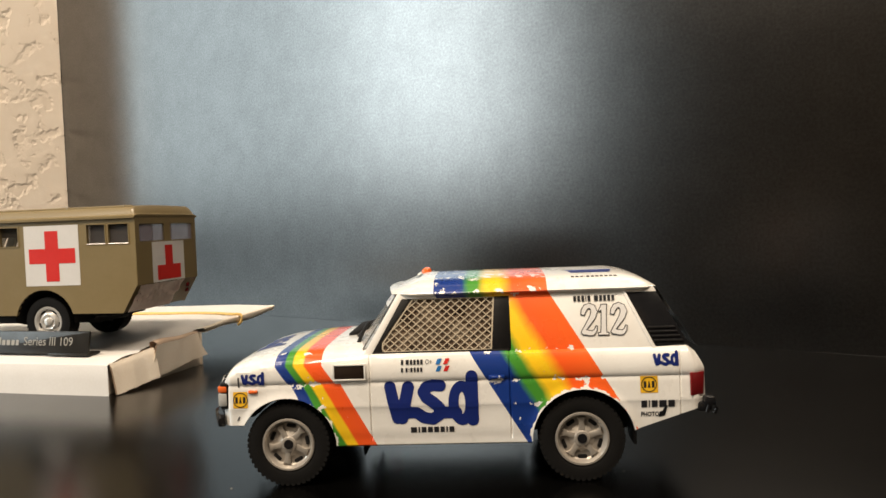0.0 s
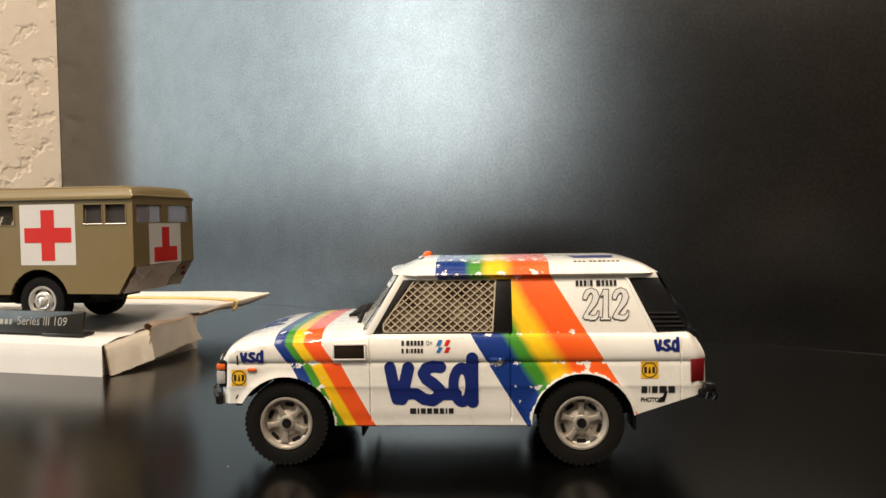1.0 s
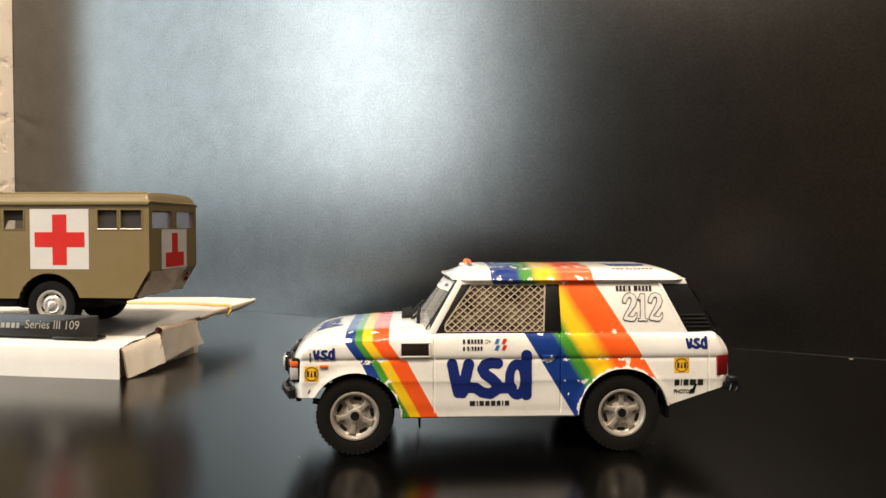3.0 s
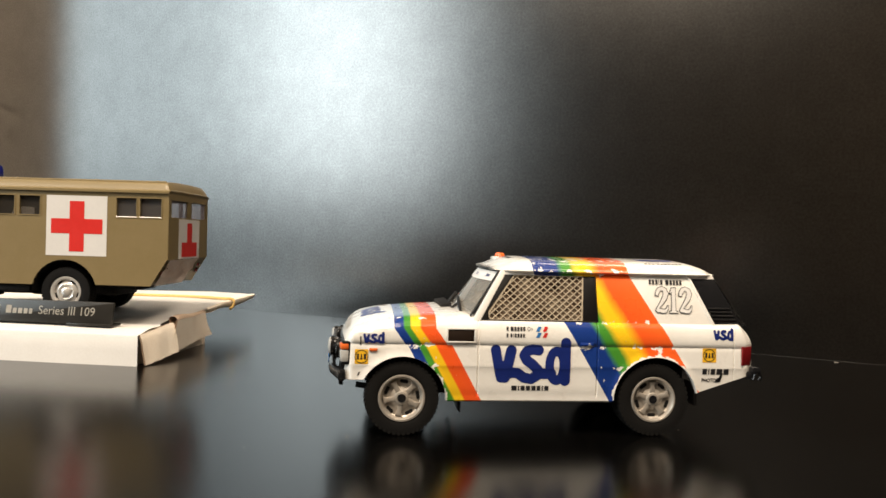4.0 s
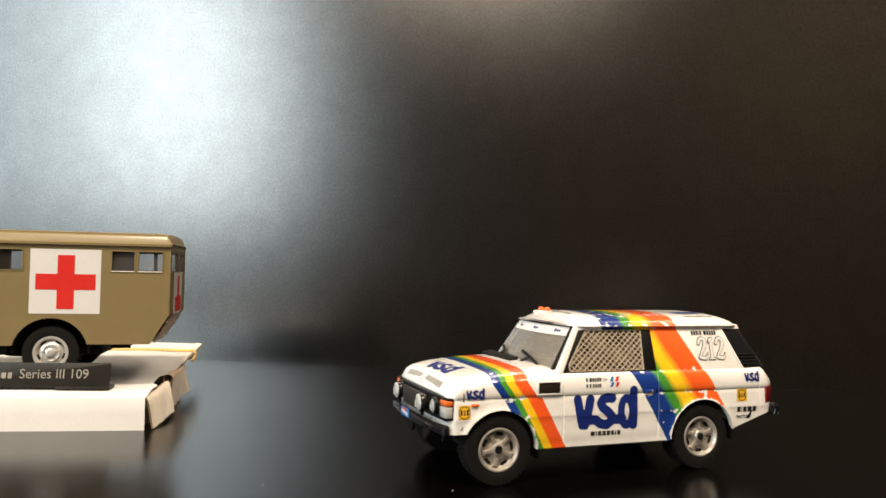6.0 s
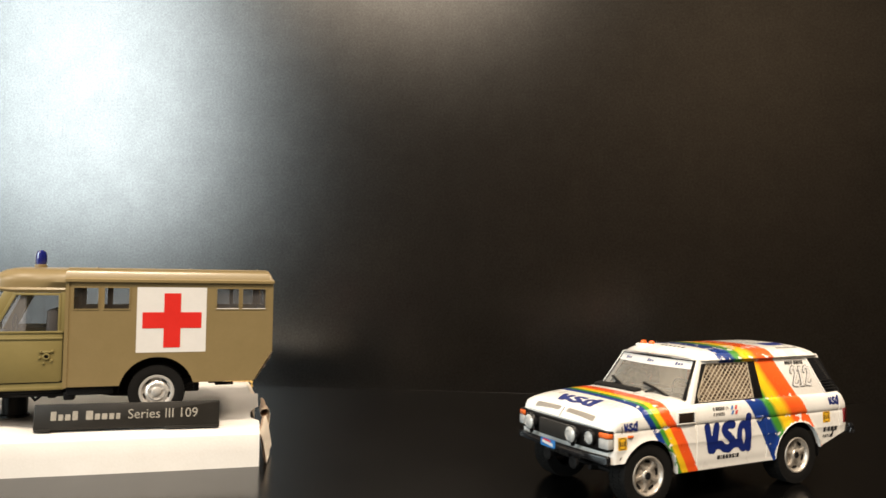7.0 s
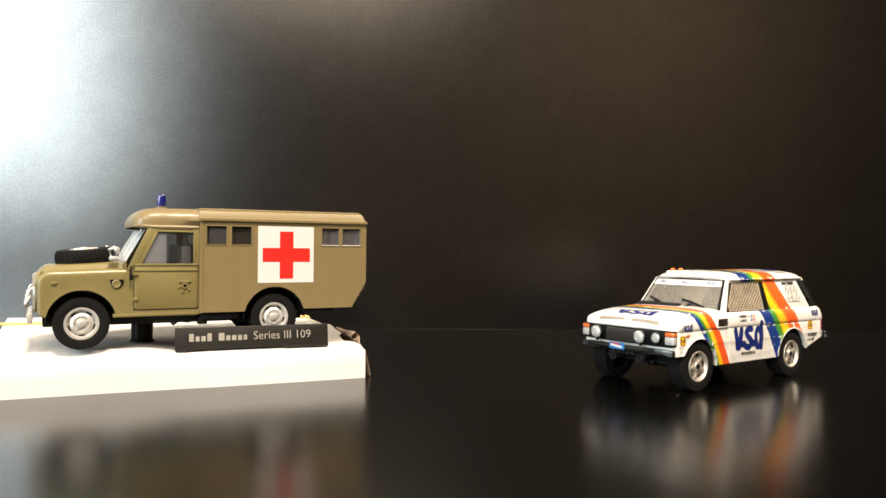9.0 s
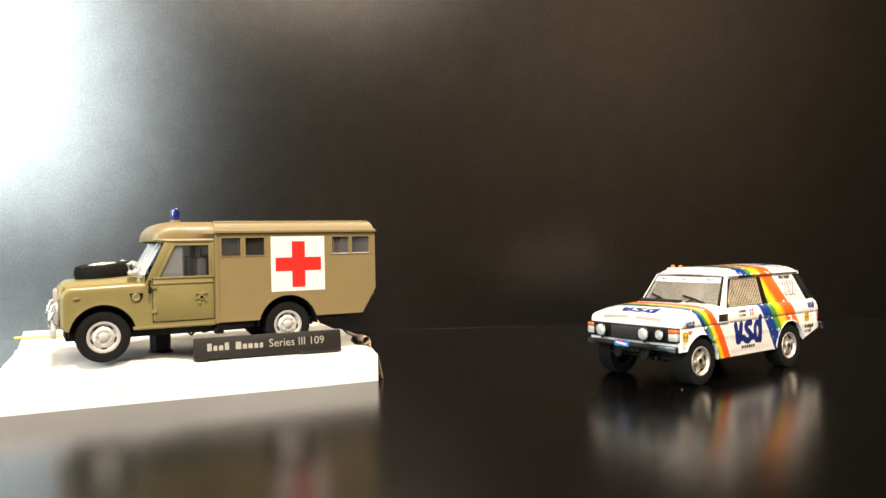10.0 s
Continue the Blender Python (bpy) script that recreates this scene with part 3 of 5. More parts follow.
def car_crown(x):
    return line([(-54.2, 0.7), (-52, 1.1), (-48, 1.5), (-44, 1.6), (-36, 1.7), (-26, 1.6), (-24, 1.0), (-20, 0.2), (44, 0.2)], x)


def nosed(p):
    """The nose is bowed, its corners further back than its middle; the tail leans in towards the top."""
    lean = 1.9 * smooth(21.4, 26.6, p[2]) * smooth(38.6, 43.4, p[0])
    return (p[0] + 1.25 * (p[1] / 20.5) ** 2 * (1 - smooth(-54.2, -50.2, p[0])) - lean, p[1], p[2])


def bowed(bm):
    for cut in (-19, -17, -14, -10, -5, 5, 10, 14, 17, 19):
        bmesh.ops.bisect_plane(bm, geom=bm.verts[:] + bm.edges[:] + bm.faces[:], plane_co=(0, cut, 0), plane_no=(0, 1, 0))
    for v in bm.verts:
        v.co.x += 1.25 * (v.co.y / 20.5) ** 2
    return bm


def car_body():
    xs = set(np.round(np.arange(-54.2, 43.41, 0.8), 3)) | {-53.8, -53.4, -53.0, -52.6, 43.4, 43.0, 42.6}
    for cx, cz, r in ARCHES:
        xs |= {round(cx + r * math.sin(radians(a)), 3) for a in range(-90, 91, 5)}
    for gx in (-22.8, 5.2, 38.4):
        xs |= {gx - 0.26, gx - 0.13, gx, gx + 0.13, gx + 0.26}
    zs = [7.9, 8.3, 9.0, 9.9, 10.3, 12, 13.4, 14.6, 15.5, 15.8, 16.0, 16.2, 16.6, 17.4, 18.2, 19, 19.8, 20.5, 20.75, 20.95, 21.25, 22, 22.8, 23.6, 24.4, 25.0, 25.5, 25.9, 26.2, 26.5, 26.8]
    rows = []
    for x in sorted(xs):
        zb, ze = car_bottom(x), car_edge(x)
        half = [(x, -(car_width(x, zb) - 1.6), zb + 0.25), (x, -(car_width(x, zb) - 0.25), zb)]
        for z in zs:
            q = min(max(z, zb + 0.12), ze)
            over = smooth(ze - 1.2, ze, q)
            half.append((x, -(car_width(x, q) - 0.55 * over * over), q))
        w, c = car_width(x, ze) - 0.55, car_crown(x)
        for f, g in ((0.03, 0.22), (0.08, 0.5), (0.16, 0.72), (0.30, 0.86), (0.55, 0.95), (0.8, 0.99), (1.0, 1.0)):
            half.append((x, -w * (1 - f), ze + c * g))
        half = [nosed(p) for p in half]
        rows.append(half + [(p[0], -p[1], p[2]) for p in half[-2::-1]])
    return skin(rows)


def cabin_y(z):
    """Half width of the cabin's leaning side."""
    return line([(24.0, 20.1), (26.6, 19.35), (38.4, 15.75), (42, 15.0)], z)


def cabin_slab(points, thick, out=0.0, bevel=0.0):
    """A panel in the leaning side, thick inwards, standing proud by out."""
    return prism(points, thick, bevel, lambda a, b, c: (a, -(cabin_y(b) + out - c), b))


def roof_row(x):
    k = smooth(-18.2, -11.5, x) * 0.78 + 0.22
    k *= max(0.04, 1 - (max(0.0, x - 27.5) / 7.95) ** 2) ** 0.8
    pull = 1.6 * (1 - smooth(-18.4, -14.5, x)) + 1.3 * smooth(32.5, 35.3, x)
    half = []
    for y, h in ((15.3, -0.5), (16.75, -0.45), (16.95, -0.1), (16.7, 0.2), (16.2, 0.42), (15.7, 0.95), (14.9, 1.6), (13.6, 2.15), (11.5, 2.55), (8.0, 2.85), (4.0, 3.0), (0.0, 3.05)):
        yy = max(0.0, y - pull * y / 16.0)
        fore = -1.7 * (1 - (y / 16.9) ** 2) * (1 - smooth(-18.4, -9.0, x))
        half.append((x + fore, -yy, 38.1 + (h * k if h > 0.2 else h * min(1.0, k * 1.5))))
    return half + [(p[0], -p[1], p[2]) for p in half[-2::-1]]


def rally_car(m):
    car = thing("model_rally_car", m, "white die-cast rally estate car with rainbow stripes and chipped paint", "model car")
    body = car_body()
    roof = skin([roof_row(x) for x in [-18.4, -18.1, -17.6, -17, -16, -15, -14, -13, -12, -10, *range(-8, 27, 2), 27, 28, 29, 30, 31, 32, 33, 33.8, 34.4, 34.9, 35.2, 35.3]])
    pillar_a = [(-24.1, 26.3), (-22.4, 26.3), (-15.6, 38.2), (-17.1, 38.2)]
    panel_r = [(5.7, 26.2), (33.4, 26.2), (28.3, 37.6), (5.7, 37.6)]
    rail = [(-16.6, 37.0), (35.2, 37.0), (34.6, 38.3), (-16.6, 38.3)]
    c_post = [(33.4, 26.2), (34.2, 26.2), (29.0, 37.4), (28.3, 37.6)]
    side = joined(cabin_slab(pillar_a, 1.6, 0.12, 0.1), cabin_slab(panel_r, 0.6, 0.0, 0.08), cabin_slab(rail, 1.0, 0.1, 0.1), cabin_slab(c_post, 0.8, 0.22, 0.1))
    solid = joined(body.copy(), roof.copy(), side.copy())
    tree = BVHTree.FromBMesh(solid)
    solid.free()

    part("body", body, M["livery"], car, "white enamel body with rainbow bands and chips")
    part("roof", roof, M["livery"], car)
    part("cabin_side", side.copy(), M["livery"], car)
    part("cabin_side", mirrored(side), M["livery"], car)

    # glazing
    for flip in (False, True):
        def put(name, bm, mat, parent=car, label=""):
            if flip:
                bm = mirrored_free(bm)
            return part(name, bm, mat, parent, label)
        win = [(-22.6, 26.4), (3.6, 26.4), (3.6, 37.2), (-15.2, 37.2)]
        put("side_window", cabin_slab(win, 0.4, -0.5), M["smoke"], label="side window behind a beige mesh")
        seal = joined(cabin_slab([(-22.7, 26.3), (-20.4, 26.3), (-20.4, 28.7), (-14.0, 37.4), (-16.1, 37.4)], 0.6, 0.03, 0.05), cabin_slab([(-22.4, 26.3), (5.2, 26.3), (5.2, 26.75), (-22.0, 26.75)], 0.6, 0.03, 0.05),
                      cabin_slab([(-15.2, 36.95), (5.2, 36.95), (5.2, 37.45), (-14.8, 37.45)], 0.6, 0.03, 0.05))
        put("window_seal", seal, M["seal"])
        put("b_pillar", cabin_slab([(1.95, 26.3), (5.6, 26.3), (5.6, 37.5), (2.75, 37.5)], 0.7, 0.02, 0.08), M["black"], label="black door pillar")
        guard = new("window_guard")
        guard.empty_display_size = 0.002
        guard.parent = car
        guard["label"] = "beige diagonal wire mesh over the window"
        lo, hi, step, half = 26.7, 36.95, 1.145, 0.088
        def left(z):
            return max(-20.2, -19.8 + (z - 28.8) * 0.716)
        def right(z):
            return 1.7 + 0.08 * (z - 26.7)
        for lean in (1, -1):
            d = Vector((0.768 * lean, 0.640)).normalized()
            n = Vector((-d.y, d.x))
            for k in range(-46, 47):
                c = n * (k * step) + Vector((-8, 32))
                ts = []
                for t in np.arange(-26, 26, 0.15):
                    p = c + d * t
                    if lo < p.y < hi and left(p.y) < p.x < right(p.y):
                        ts.append(t)
                if len(ts) < 3:
                    continue
                a, b = c + d * ts[0], c + d * ts[-1]
                pts = [a - n * half, b - n * half, b + n * half, a + n * half]
                put("mesh_wire", cabin_slab([(p.x, p.y) for p in pts], 0.18, -0.08 + 0.05 * lean), M["lattice"], guard)
        rim_path = [Vector(p) for p in ((-20.2, lo + 0.6), (-20.2, 28.3), (left(hi), hi), (right(hi), hi), (right(lo), lo), (-19.7, lo))]
        for a, b in zip(rim_path, rim_path[1:] + rim_path[:1]):
            d = (b - a).normalized() * 0.08
            n = Vector((-d.y, d.x)).normalized() * 0.13
            put("mesh_border", cabin_slab([(p.x, p.y) for p in (a - d - n, b + d - n, b + d + n, a - d + n)], 0.25, -0.01), M["lattice"], guard)
        rearwin = [(34.2, 26.4), (40.6, 26.8), (35.0, 37.4), (29.0, 37.4)]
        put("quarter_window", cabin_slab(rearwin, 0.8, 0.05, 0.12), M["gloss_black"], label="black rear quarter window")
        for k in range(4):
            z = 27.4 + 0.85 * k
            put("louvre", cabin_slab([(34.4 - 0.44 * (z - 26.4), z), (39.9 - 0.5 * (z - 26.8), z), (39.7 - 0.5 * (z - 26.8), z + 0.35), (34.3 - 0.44 * (z - 26.4), z + 0.35)], 0.5, 0.35, 0.06), M["black"])
        # tail lamp on the corner
        put("tail_light", prism([(40.2, 16.9), (43.0, 16.9), (43.2, 21.4), (40.2, 21.4)], 1.6, 0.2, lambda a, b, c: (a, -(21.3 - 1.3 * smooth(41.2, 43.6, a) - c), b)), M["red_lens"], label="dark red tail light")
        put("marker_lamp", block(-47.6, -45.7, -21.25, -20.4, 19.3, 20.0, 0.25), M["orange"], label="small orange indicator lamp")
        put("vent", prism(rounded(-29.9, -23.8, 21.75, 24.6, 0.25), 0.3, 0.05, lambda a, b, c: (a, -(21.12 - c), b)), M["vent_brown"], label="dark brown wing vent")
        lip = joined(*[prism(p, 0.5, 0.06, lambda a, b, c: (a, -(21.3 - c), b)) for p in ([(-30.2, 21.5), (-23.5, 21.5), (-23.5, 21.85), (-30.2, 21.85)], [(-30.2, 24.5), (-23.5, 24.5), (-23.5, 24.8), (-30.2, 24.8)],
                                                                                           [(-30.2, 21.85), (-29.85, 21.85), (-29.85, 24.5), (-30.2, 24.5)], [(-23.85, 21.85), (-23.5, 21.85), (-23.5, 24.5), (-23.85, 24.5)])])
        put("vent_lip", lip, M["livery"])
        put("door_handle", joined(block(1.0, 4.2, -21.15, -20.5, 21.0, 21.9, 0.2), block(1.5, 3.6, -21.4, -20.8, 21.2, 21.65, 0.2)), M["livery"])
        put("mud_flap", block(29.2, 29.8, -20.2, -14.0, 7.2, 12.4, 0.15), M["black"], label="black rear mud flap")
        put("front_mud_flap", block(-26.0, -25.5, -13.0, -4.0, 3.8, 9.5, 0.12), M["black"])

    # windscreen
    def screen(a, b, c):
        # a across from the middle, b up the slope 0..1, c outwards
        return (-24.7 + 7.5 * b - 0.82 * c - (3.0 - 1.3 * b) * (1 - (a / 18.0) ** 2), a * (1 - 0.155 * b), 26.6 + 11.5 * b + 0.57 * c)
    def sheet(a0, a1, b0, b1, c, n=10, r=4, thick=0.25):
        top = [[screen(a0 + (a1 - a0) * i / n, b0 + (b1 - b0) * j / r, c) for i in range(n + 1)] for j in range(r + 1)]
        bm = skin(top, False)
        bmesh.ops.solidify(bm, geom=bm.faces[:], thickness=thick)
        return bm
    part("windscreen", sheet(-17.4, 17.4, 0.03, 0.97, 0.0), M["screen"], car, "beige-grey see-through windscreen")
    part("sun_strip", sheet(-17.2, 17.2, 0.76, 0.95, 0.14, thick=0.05), M["decal_white"], car, "white sun strip with blue marks")
    part("screen_seal", joined(sheet(-18.0, 18.0, -0.02, 0.035, 0.05), sheet(-18.0, 18.0, 0.955, 1.0, 0.05), sheet(-18.2, -17.2, 0, 1, 0.05, 2), sheet(17.2, 18.2, 0, 1, 0.05, 2)), M["black"], car)
    for mark in (-12.5, 0.0, 12.0):
        part("strip_mark", joined(sheet(mark - 1.5, mark - 0.75, 0.835, 0.875, 0.24, 1, 1, 0.03), sheet(mark - 0.4, mark + 0.35, 0.83, 0.875, 0.24, 1, 1, 0.03), sheet(mark + 0.7, mark + 1.4, 0.825, 0.895, 0.24, 1, 1, 0.03)), M["decal_blue"], car)
    for y0 in (-13.5, 3.0):
        wiper = part("wiper", joined(tube([screen(y0 + 9.5, 0.0, 0.5), screen(y0 + 7.5, 0.10, 0.9), screen(y0 + 5.5, 0.2, 0.8)], 0.36), tube([screen(y0 + 10.5, 0.30, 0.7), screen(y0 + 5.5, 0.21, 0.75), screen(y0 + 0.2, 0.07, 0.7)], 0.42)), M["black"], car, "black windscreen wiper")
    part("scuttle_grille", joined(prism([(-29.9, 27.2), (-27.2, 27.2), (-27.2, 29.0), (-29.9, 28.5)], 18.5, 0.15, lambda a, b, c: (a, c - 3.5, b))), M["matt_black"], car, "black air intake below the windscreen")

    # cabin inside
    part("cabin_floor", block(-22, 38, -17.5, 17.5, 20, 24.5, 0.5), M["matt_black"], car)
    part("dashboard", block(-23.5, -18.5, -17, 17, 24, 28.0, 0.8), M["black"], car)
    part("steering_wheel", lathe([(3.3, -0.3), (3.7, 0), (3.3, 0.3), (3.0, 0), (3.3, -0.3)], 24, "x", (-16.5, -8.5, 28.5)), M["black"], car)
    for y in (-8.5, 8.5):
        part("seat", joined(block(-12, -3, y - 5, y + 5, 24, 27, 1.2), block(-4.5, -1.0, y - 5, y + 5, 25, 35, 1.2), block(-4.0, -1.6, y - 2.5, y + 2.5, 35, 37.2, 0.8)), M["tan"], car, "tan moulded seat")
    part("rear_seat", joined(block(9, 20, -15, 15, 24, 27, 1.2), block(18, 21, -15, 15, 25, 34, 1.2)), M["tan"], car)
    part("tailgate", skin([[(35.6, -14.5, 37.6), (35.6, 14.5, 37.6)], [(41.6, -18.6, 27.0), (41.6, 18.6, 27.0)], [(42.6, -19, 26.0), (42.6, 19, 26.0)]], False), M["gloss_black"], car)

    # nose
    part("grille_panel", bowed(prism(rounded(-19.9, 19.9, 15.8, 21.35, 0.6), 1.5, 0.3, lambda a, b, c: (-53.2 - c, a, b))), M["black"], car, "black grille panel")
    for k in range(17):
        y = -6.6 + 13.2 * k / 16
        part("grille_slat", block(-56.3, -55.4, y - 0.2, y + 0.2, 16.4, 20.9, 0.12), M["slat"], car)
    for y in (-13.9, 13.9):
        part("headlight_bezel", lathe([(2.2, 0.6), (2.2, -0.5), (1.95, -0.7), (1.75, 0.0)], 32, "x", (-54.5, y, 18.8)), M["black"], car)
        part("headlight", lathe([(1.8, 0.2), (1.7, -0.45), (1.15, -0.75), (1.05, -0.65), (0.0, -0.9)], 32, "x", (-54.5, y, 18.8)), M["clear_lens"], car, "round clear headlight")
    for s in (-1, 1):
        part("front_indicator", bowed(block(-55.3, -53.4, min(s * 17.3, s * 20.75), max(s * 17.3, s * 20.75), 19.5, 20.9, 0.35)), M["orange"], car, "orange corner indicator")
        part("side_light", bowed(block(-55.3, -53.4, min(s * 17.3, s * 20.75), max(s * 17.3, s * 20.75), 16.7, 19.45, 0.35)), M["clear_lens"], car, "clear corner lamp")
        part("lamp_surround", bowed(block(-54.95, -52.9, min(s * 16.9, s * 20.6), max(s * 16.9, s * 20.6), 16.1, 21.4, 0.4)), M["black"], car)
    for y in (-8.2, 11.6):
        spot = part("spotlight", lathe([(0.0, 1.6), (1.6, 1.4), (2.2, 0.4), (2.35, -0.4), (2.35, -0.9), (2.15, -1.0), (2.05, -0.7)], 32, "x", (-55.7, y, 18.7)), M["gloss_black"], car, "round spotlight with a black shell")
        part("lens", lathe([(2.2, -0.6), (2.12, -1.1), (1.8, -1.4), (1.25, -1.6), (1.15, -1.45), (0.6, -1.6), (0.0, -1.65)], 32, "x", (-55.7, y, 18.7)), M["clear_lens"], spot, "bright ribbed lens")
        part("bracket", block(-56.1, -55.3, y - 0.5, y + 0.5, 15.5, 16.8, 0.1), M["black"], spot)
    def bumper(a, b, c):
        return (-57.3 + 0.0028 * a * a + 1.7 * smooth(15.0, 20.6, abs(a)) + c, a, b - 1.0 * smooth(15.0, 20.6, abs(a)) * (16.4 - b) / 3.0)
    bm = prism(rounded(-20.6, 20.6, 13.5, 15.3, 0.5), 1.7, 0.35, lambda a, b, c: (a, b, c))
    bmesh.ops.bisect_plane(bm, geom=bm.verts[:] + bm.edges[:] + bm.faces[:], plane_co=(0, 0, 0), plane_no=(1, 0, 0))
    for cut in (-18.5, -16, -13, -9, -5, 5, 9, 13, 16, 18.5):
        bmesh.ops.bisect_plane(bm, geom=bm.verts[:] + bm.edges[:] + bm.faces[:], plane_co=(cut, 0, 0), plane_no=(1, 0, 0))
    for v in bm.verts:
        v.co = bumper(*v.co)
    part("front_bumper", bm, M["gloss_black"], car, "black front bumper")
    part("bumper_badge", prism(rounded(-2.4, 4.4, 13.6, 15.9, 0.4), 0.12, 0.0, lambda a, b, c: (-57.32 - c, a, b)), M["flag_blue"], car, "blue and white badge on the bumper")
    part("badge_stripe", prism([(-1.4, 14.0), (3.6, 14.6), (3.6, 15.3), (-1.4, 14.8)], 0.1, 0.0, lambda a, b, c: (-57.45 - c, a, b)), M["decal_white"], car)
    part("badge_stripe", prism([(-0.4, 15.0), (3.1, 15.4), (3.1, 15.75), (-0.4, 15.5)], 0.1, 0.0, lambda a, b, c: (-57.46 - c, a, b)), M["decal_red"], car)
    part("front_apron", block(-53.6, -50.5, -8.5, 8.5, 11.2, 13.8, 0.6), M["matt_black"], car)
    part("plate_bar", joined(*[block(-54.9, -54.6, y, y + 0.75, 12.0, 12.9, 0.0) for y in (-5.0, -4.0, -2.6, -1.6, 0.0, 1.4, 2.4, 3.8, 4.8)]), M["plaque"], car)
    for y in (-5.5, 4.5):
        part("tow_lamp", lathe([(1.7, 0.4), (1.7, -0.5), (1.2, -0.7), (0.0, -0.4)], 24, "x", (-54.0, y * 1.2, 10.6)), M["matt_black"], car)
    part("rear_bumper", joined(block(41.6, 44.4, -21.0, 21.0, 13.6, 15.5, 0.5), block(42.8, 45.0, -21.4, -17.5, 14.9, 16.6, 0.4), tube([(44.6, -21.2, 13.4), (45.0, -21.3, 14.4), (44.7, -21.2, 15.6)], 0.45), tube([(43.2, -21.3, 13.6), (43.6, -21.4, 15.0)], 0.4)), M["gloss_black"], car, "black rear bumper with chipped end")

    # bonnet
    part("beacon_base", block(-15.0, -10.8, 5.6, 12.8, 39.6, 40.7, 0.5), M["white"], car)
    for y in (7.3, 11.0):
        b = part("beacon", lathe([(1.0, 0.0), (1.05, 0.7), (0.9, 1.2), (0.5, 1.55), (0.0, 1.6)], 24, "z", (-13.0, y, 40.2)), M["orange"], car, "small orange roof beacon")
    part("underbody", joined(block(-45, 30, -12.2, 12.2, 8.0, 22.0, 1.0), tube([(-50.5, -9, 9.5), (-47, -9, 9.0), (-44, -9, 9.0)], 0.7), tube([(-50.5, 9, 9.5), (-47, 9, 9.0), (-44, 9, 9.0)], 0.7), tube([(-47.5, -14, 9.4), (-47.5, 14, 9.4)], 0.6), block(28, 41.5, -17.5, 17.5, 14.6, 22.0, 0.5), block(-29.5, 8.8, -19.2, 19.2, 9.2, 14.0, 0.4)), M["matt_black"], car)
    for cx, cz, r in ARCHES:
        part("axle", tube([(cx, -16, 8.6), (cx, 16, 8.6)], 1.0), M["matt_black"], car)
        for s in (-1, 1):
            wheel(car, (cx - 0.1 if cx < 0 else cx - 0.3, s * 17.4, 8.6), s, 8.6, 6.4, 5.15, "five", -28.0 if cx < 0 else 0.0)

    # stickers, laid on the panels
    def lay(name, bm, mat, label="", lift=0.05, way="side", step=0.5, fine=1.5, cut=True):
        for axis, normal in ((0, (1, 0, 0)), (1, (0, 1, 0))) if cut else ():
            cs = [v.co[axis] for v in bm.verts]
            for c in np.arange(math.floor(min(cs)) + 0.5, max(cs), step if axis else fine):
                co = (c, 0, 0) if axis == 0 else (0, c, 0)
                bmesh.ops.bisect_plane(bm, geom=bm.verts[:] + bm.edges[:] + bm.faces[:], plane_co=co, plane_no=normal)
        for v in bm.verts:
            a, b = v.co.x, v.co.y
            if way == "side":
                o, d = Vector((a, -60, b)), Vector((0, 1, 0))
            else:
                o, d = Vector((a, b, 90)), Vector((0, 0, -1))
            hit = tree.ray_cast(o, d)
            p = hit[0] if hit[0] else (o + d * 39.2)
            if way == "side":
                # bridges the narrow creases as a stretched film does
                for dx, dz in ((0, 0.4), (0, -0.4), (0.3, 0), (-0.3, 0)):
                    near = tree.ray_cast(o + Vector((dx, 0, dz)), d)[0]
                    if near and p.y - 0.45 < near.y < p.y:
                        p = Vector((p.x, near.y, p.z))
            v.co = p - d * lift
        return part(name, bm, mat, car, label)

    def mark(x0, x1, z0, z1, mat, cells=100, way="side", name="maker_mark", label="", at=None):
        """A heavy emblem of three round-ended forms that run together along the foot."""
        at = at or (lambda p, q: (x0 + (x1 - x0) * p, z0 + (z1 - z0) * q))
        return lay(name, blob(EMBLEM, EMBLEM_RING, cells, at), mat, label, way=way, cut=False)

    mark(-19.9, -1.2, 11.85, 23.0, M["decal_blue"], 130, label="large dark blue emblem of plain shapes")
    mark(-49.0, -44.2, 20.95, 23.7, M["decal_blue"], 60)
    mark(33.2, 38.1, 22.75, 25.75, M["decal_blue"], 60)
    # emblem on the bonnet, its foot towards the nose
    mark(0, 0, 0, 0, M["decal_blue"], 70, "top", "bonnet_mark", at=lambda p, q: (-50.2 + 6.2 * q + 0.4 * p, 8.4 - 16.5 * p + 1.2 * q))
    for y0, y1 in ((-13.6, -1.5), (1.5, 13.6)):
        lay("bonnet_slot", flat([[(p, q) for q, p in rounded(y0, y1, -53.2, -52.05, 0.45)]]), M["silver"], "pale slot along the bonnet edge", 0.07, "top", fine=0.2)
    lay("bonnet_notch", flat([[(-54.1, -0.15), (-52.3, -0.15), (-52.3, 0.15), (-54.1, 0.15)]]), M["matt_black"], lift=0.08, way="top", fine=0.2)
    for k in range(6):
        lay("roof_mark", flat([[(-13.9, 2.6 - 1.7 * k), (-13.0, 2.6 - 1.7 * k), (-13.0, 1.5 - 1.7 * k), (-13.9, 1.5 - 1.7 * k)]]), M["decal_black"], way="top")
    lay("roof_mark", flat([[(19.0, -10.0), (27.0, -10.0), (28.0, -5.5), (18.0, -5.5)]]), M["decal_blue"], way="top")
    # round badges on yellow squares
    for x0, x1, z0, z1 in ((-50.8, -47.8, 16.4, 19.7), (30.6, 34.0, 17.6, 20.9)):
        cx, cz, r = (x0 + x1) / 2, (z0 + z1) / 2, (z1 - z0) * 0.46
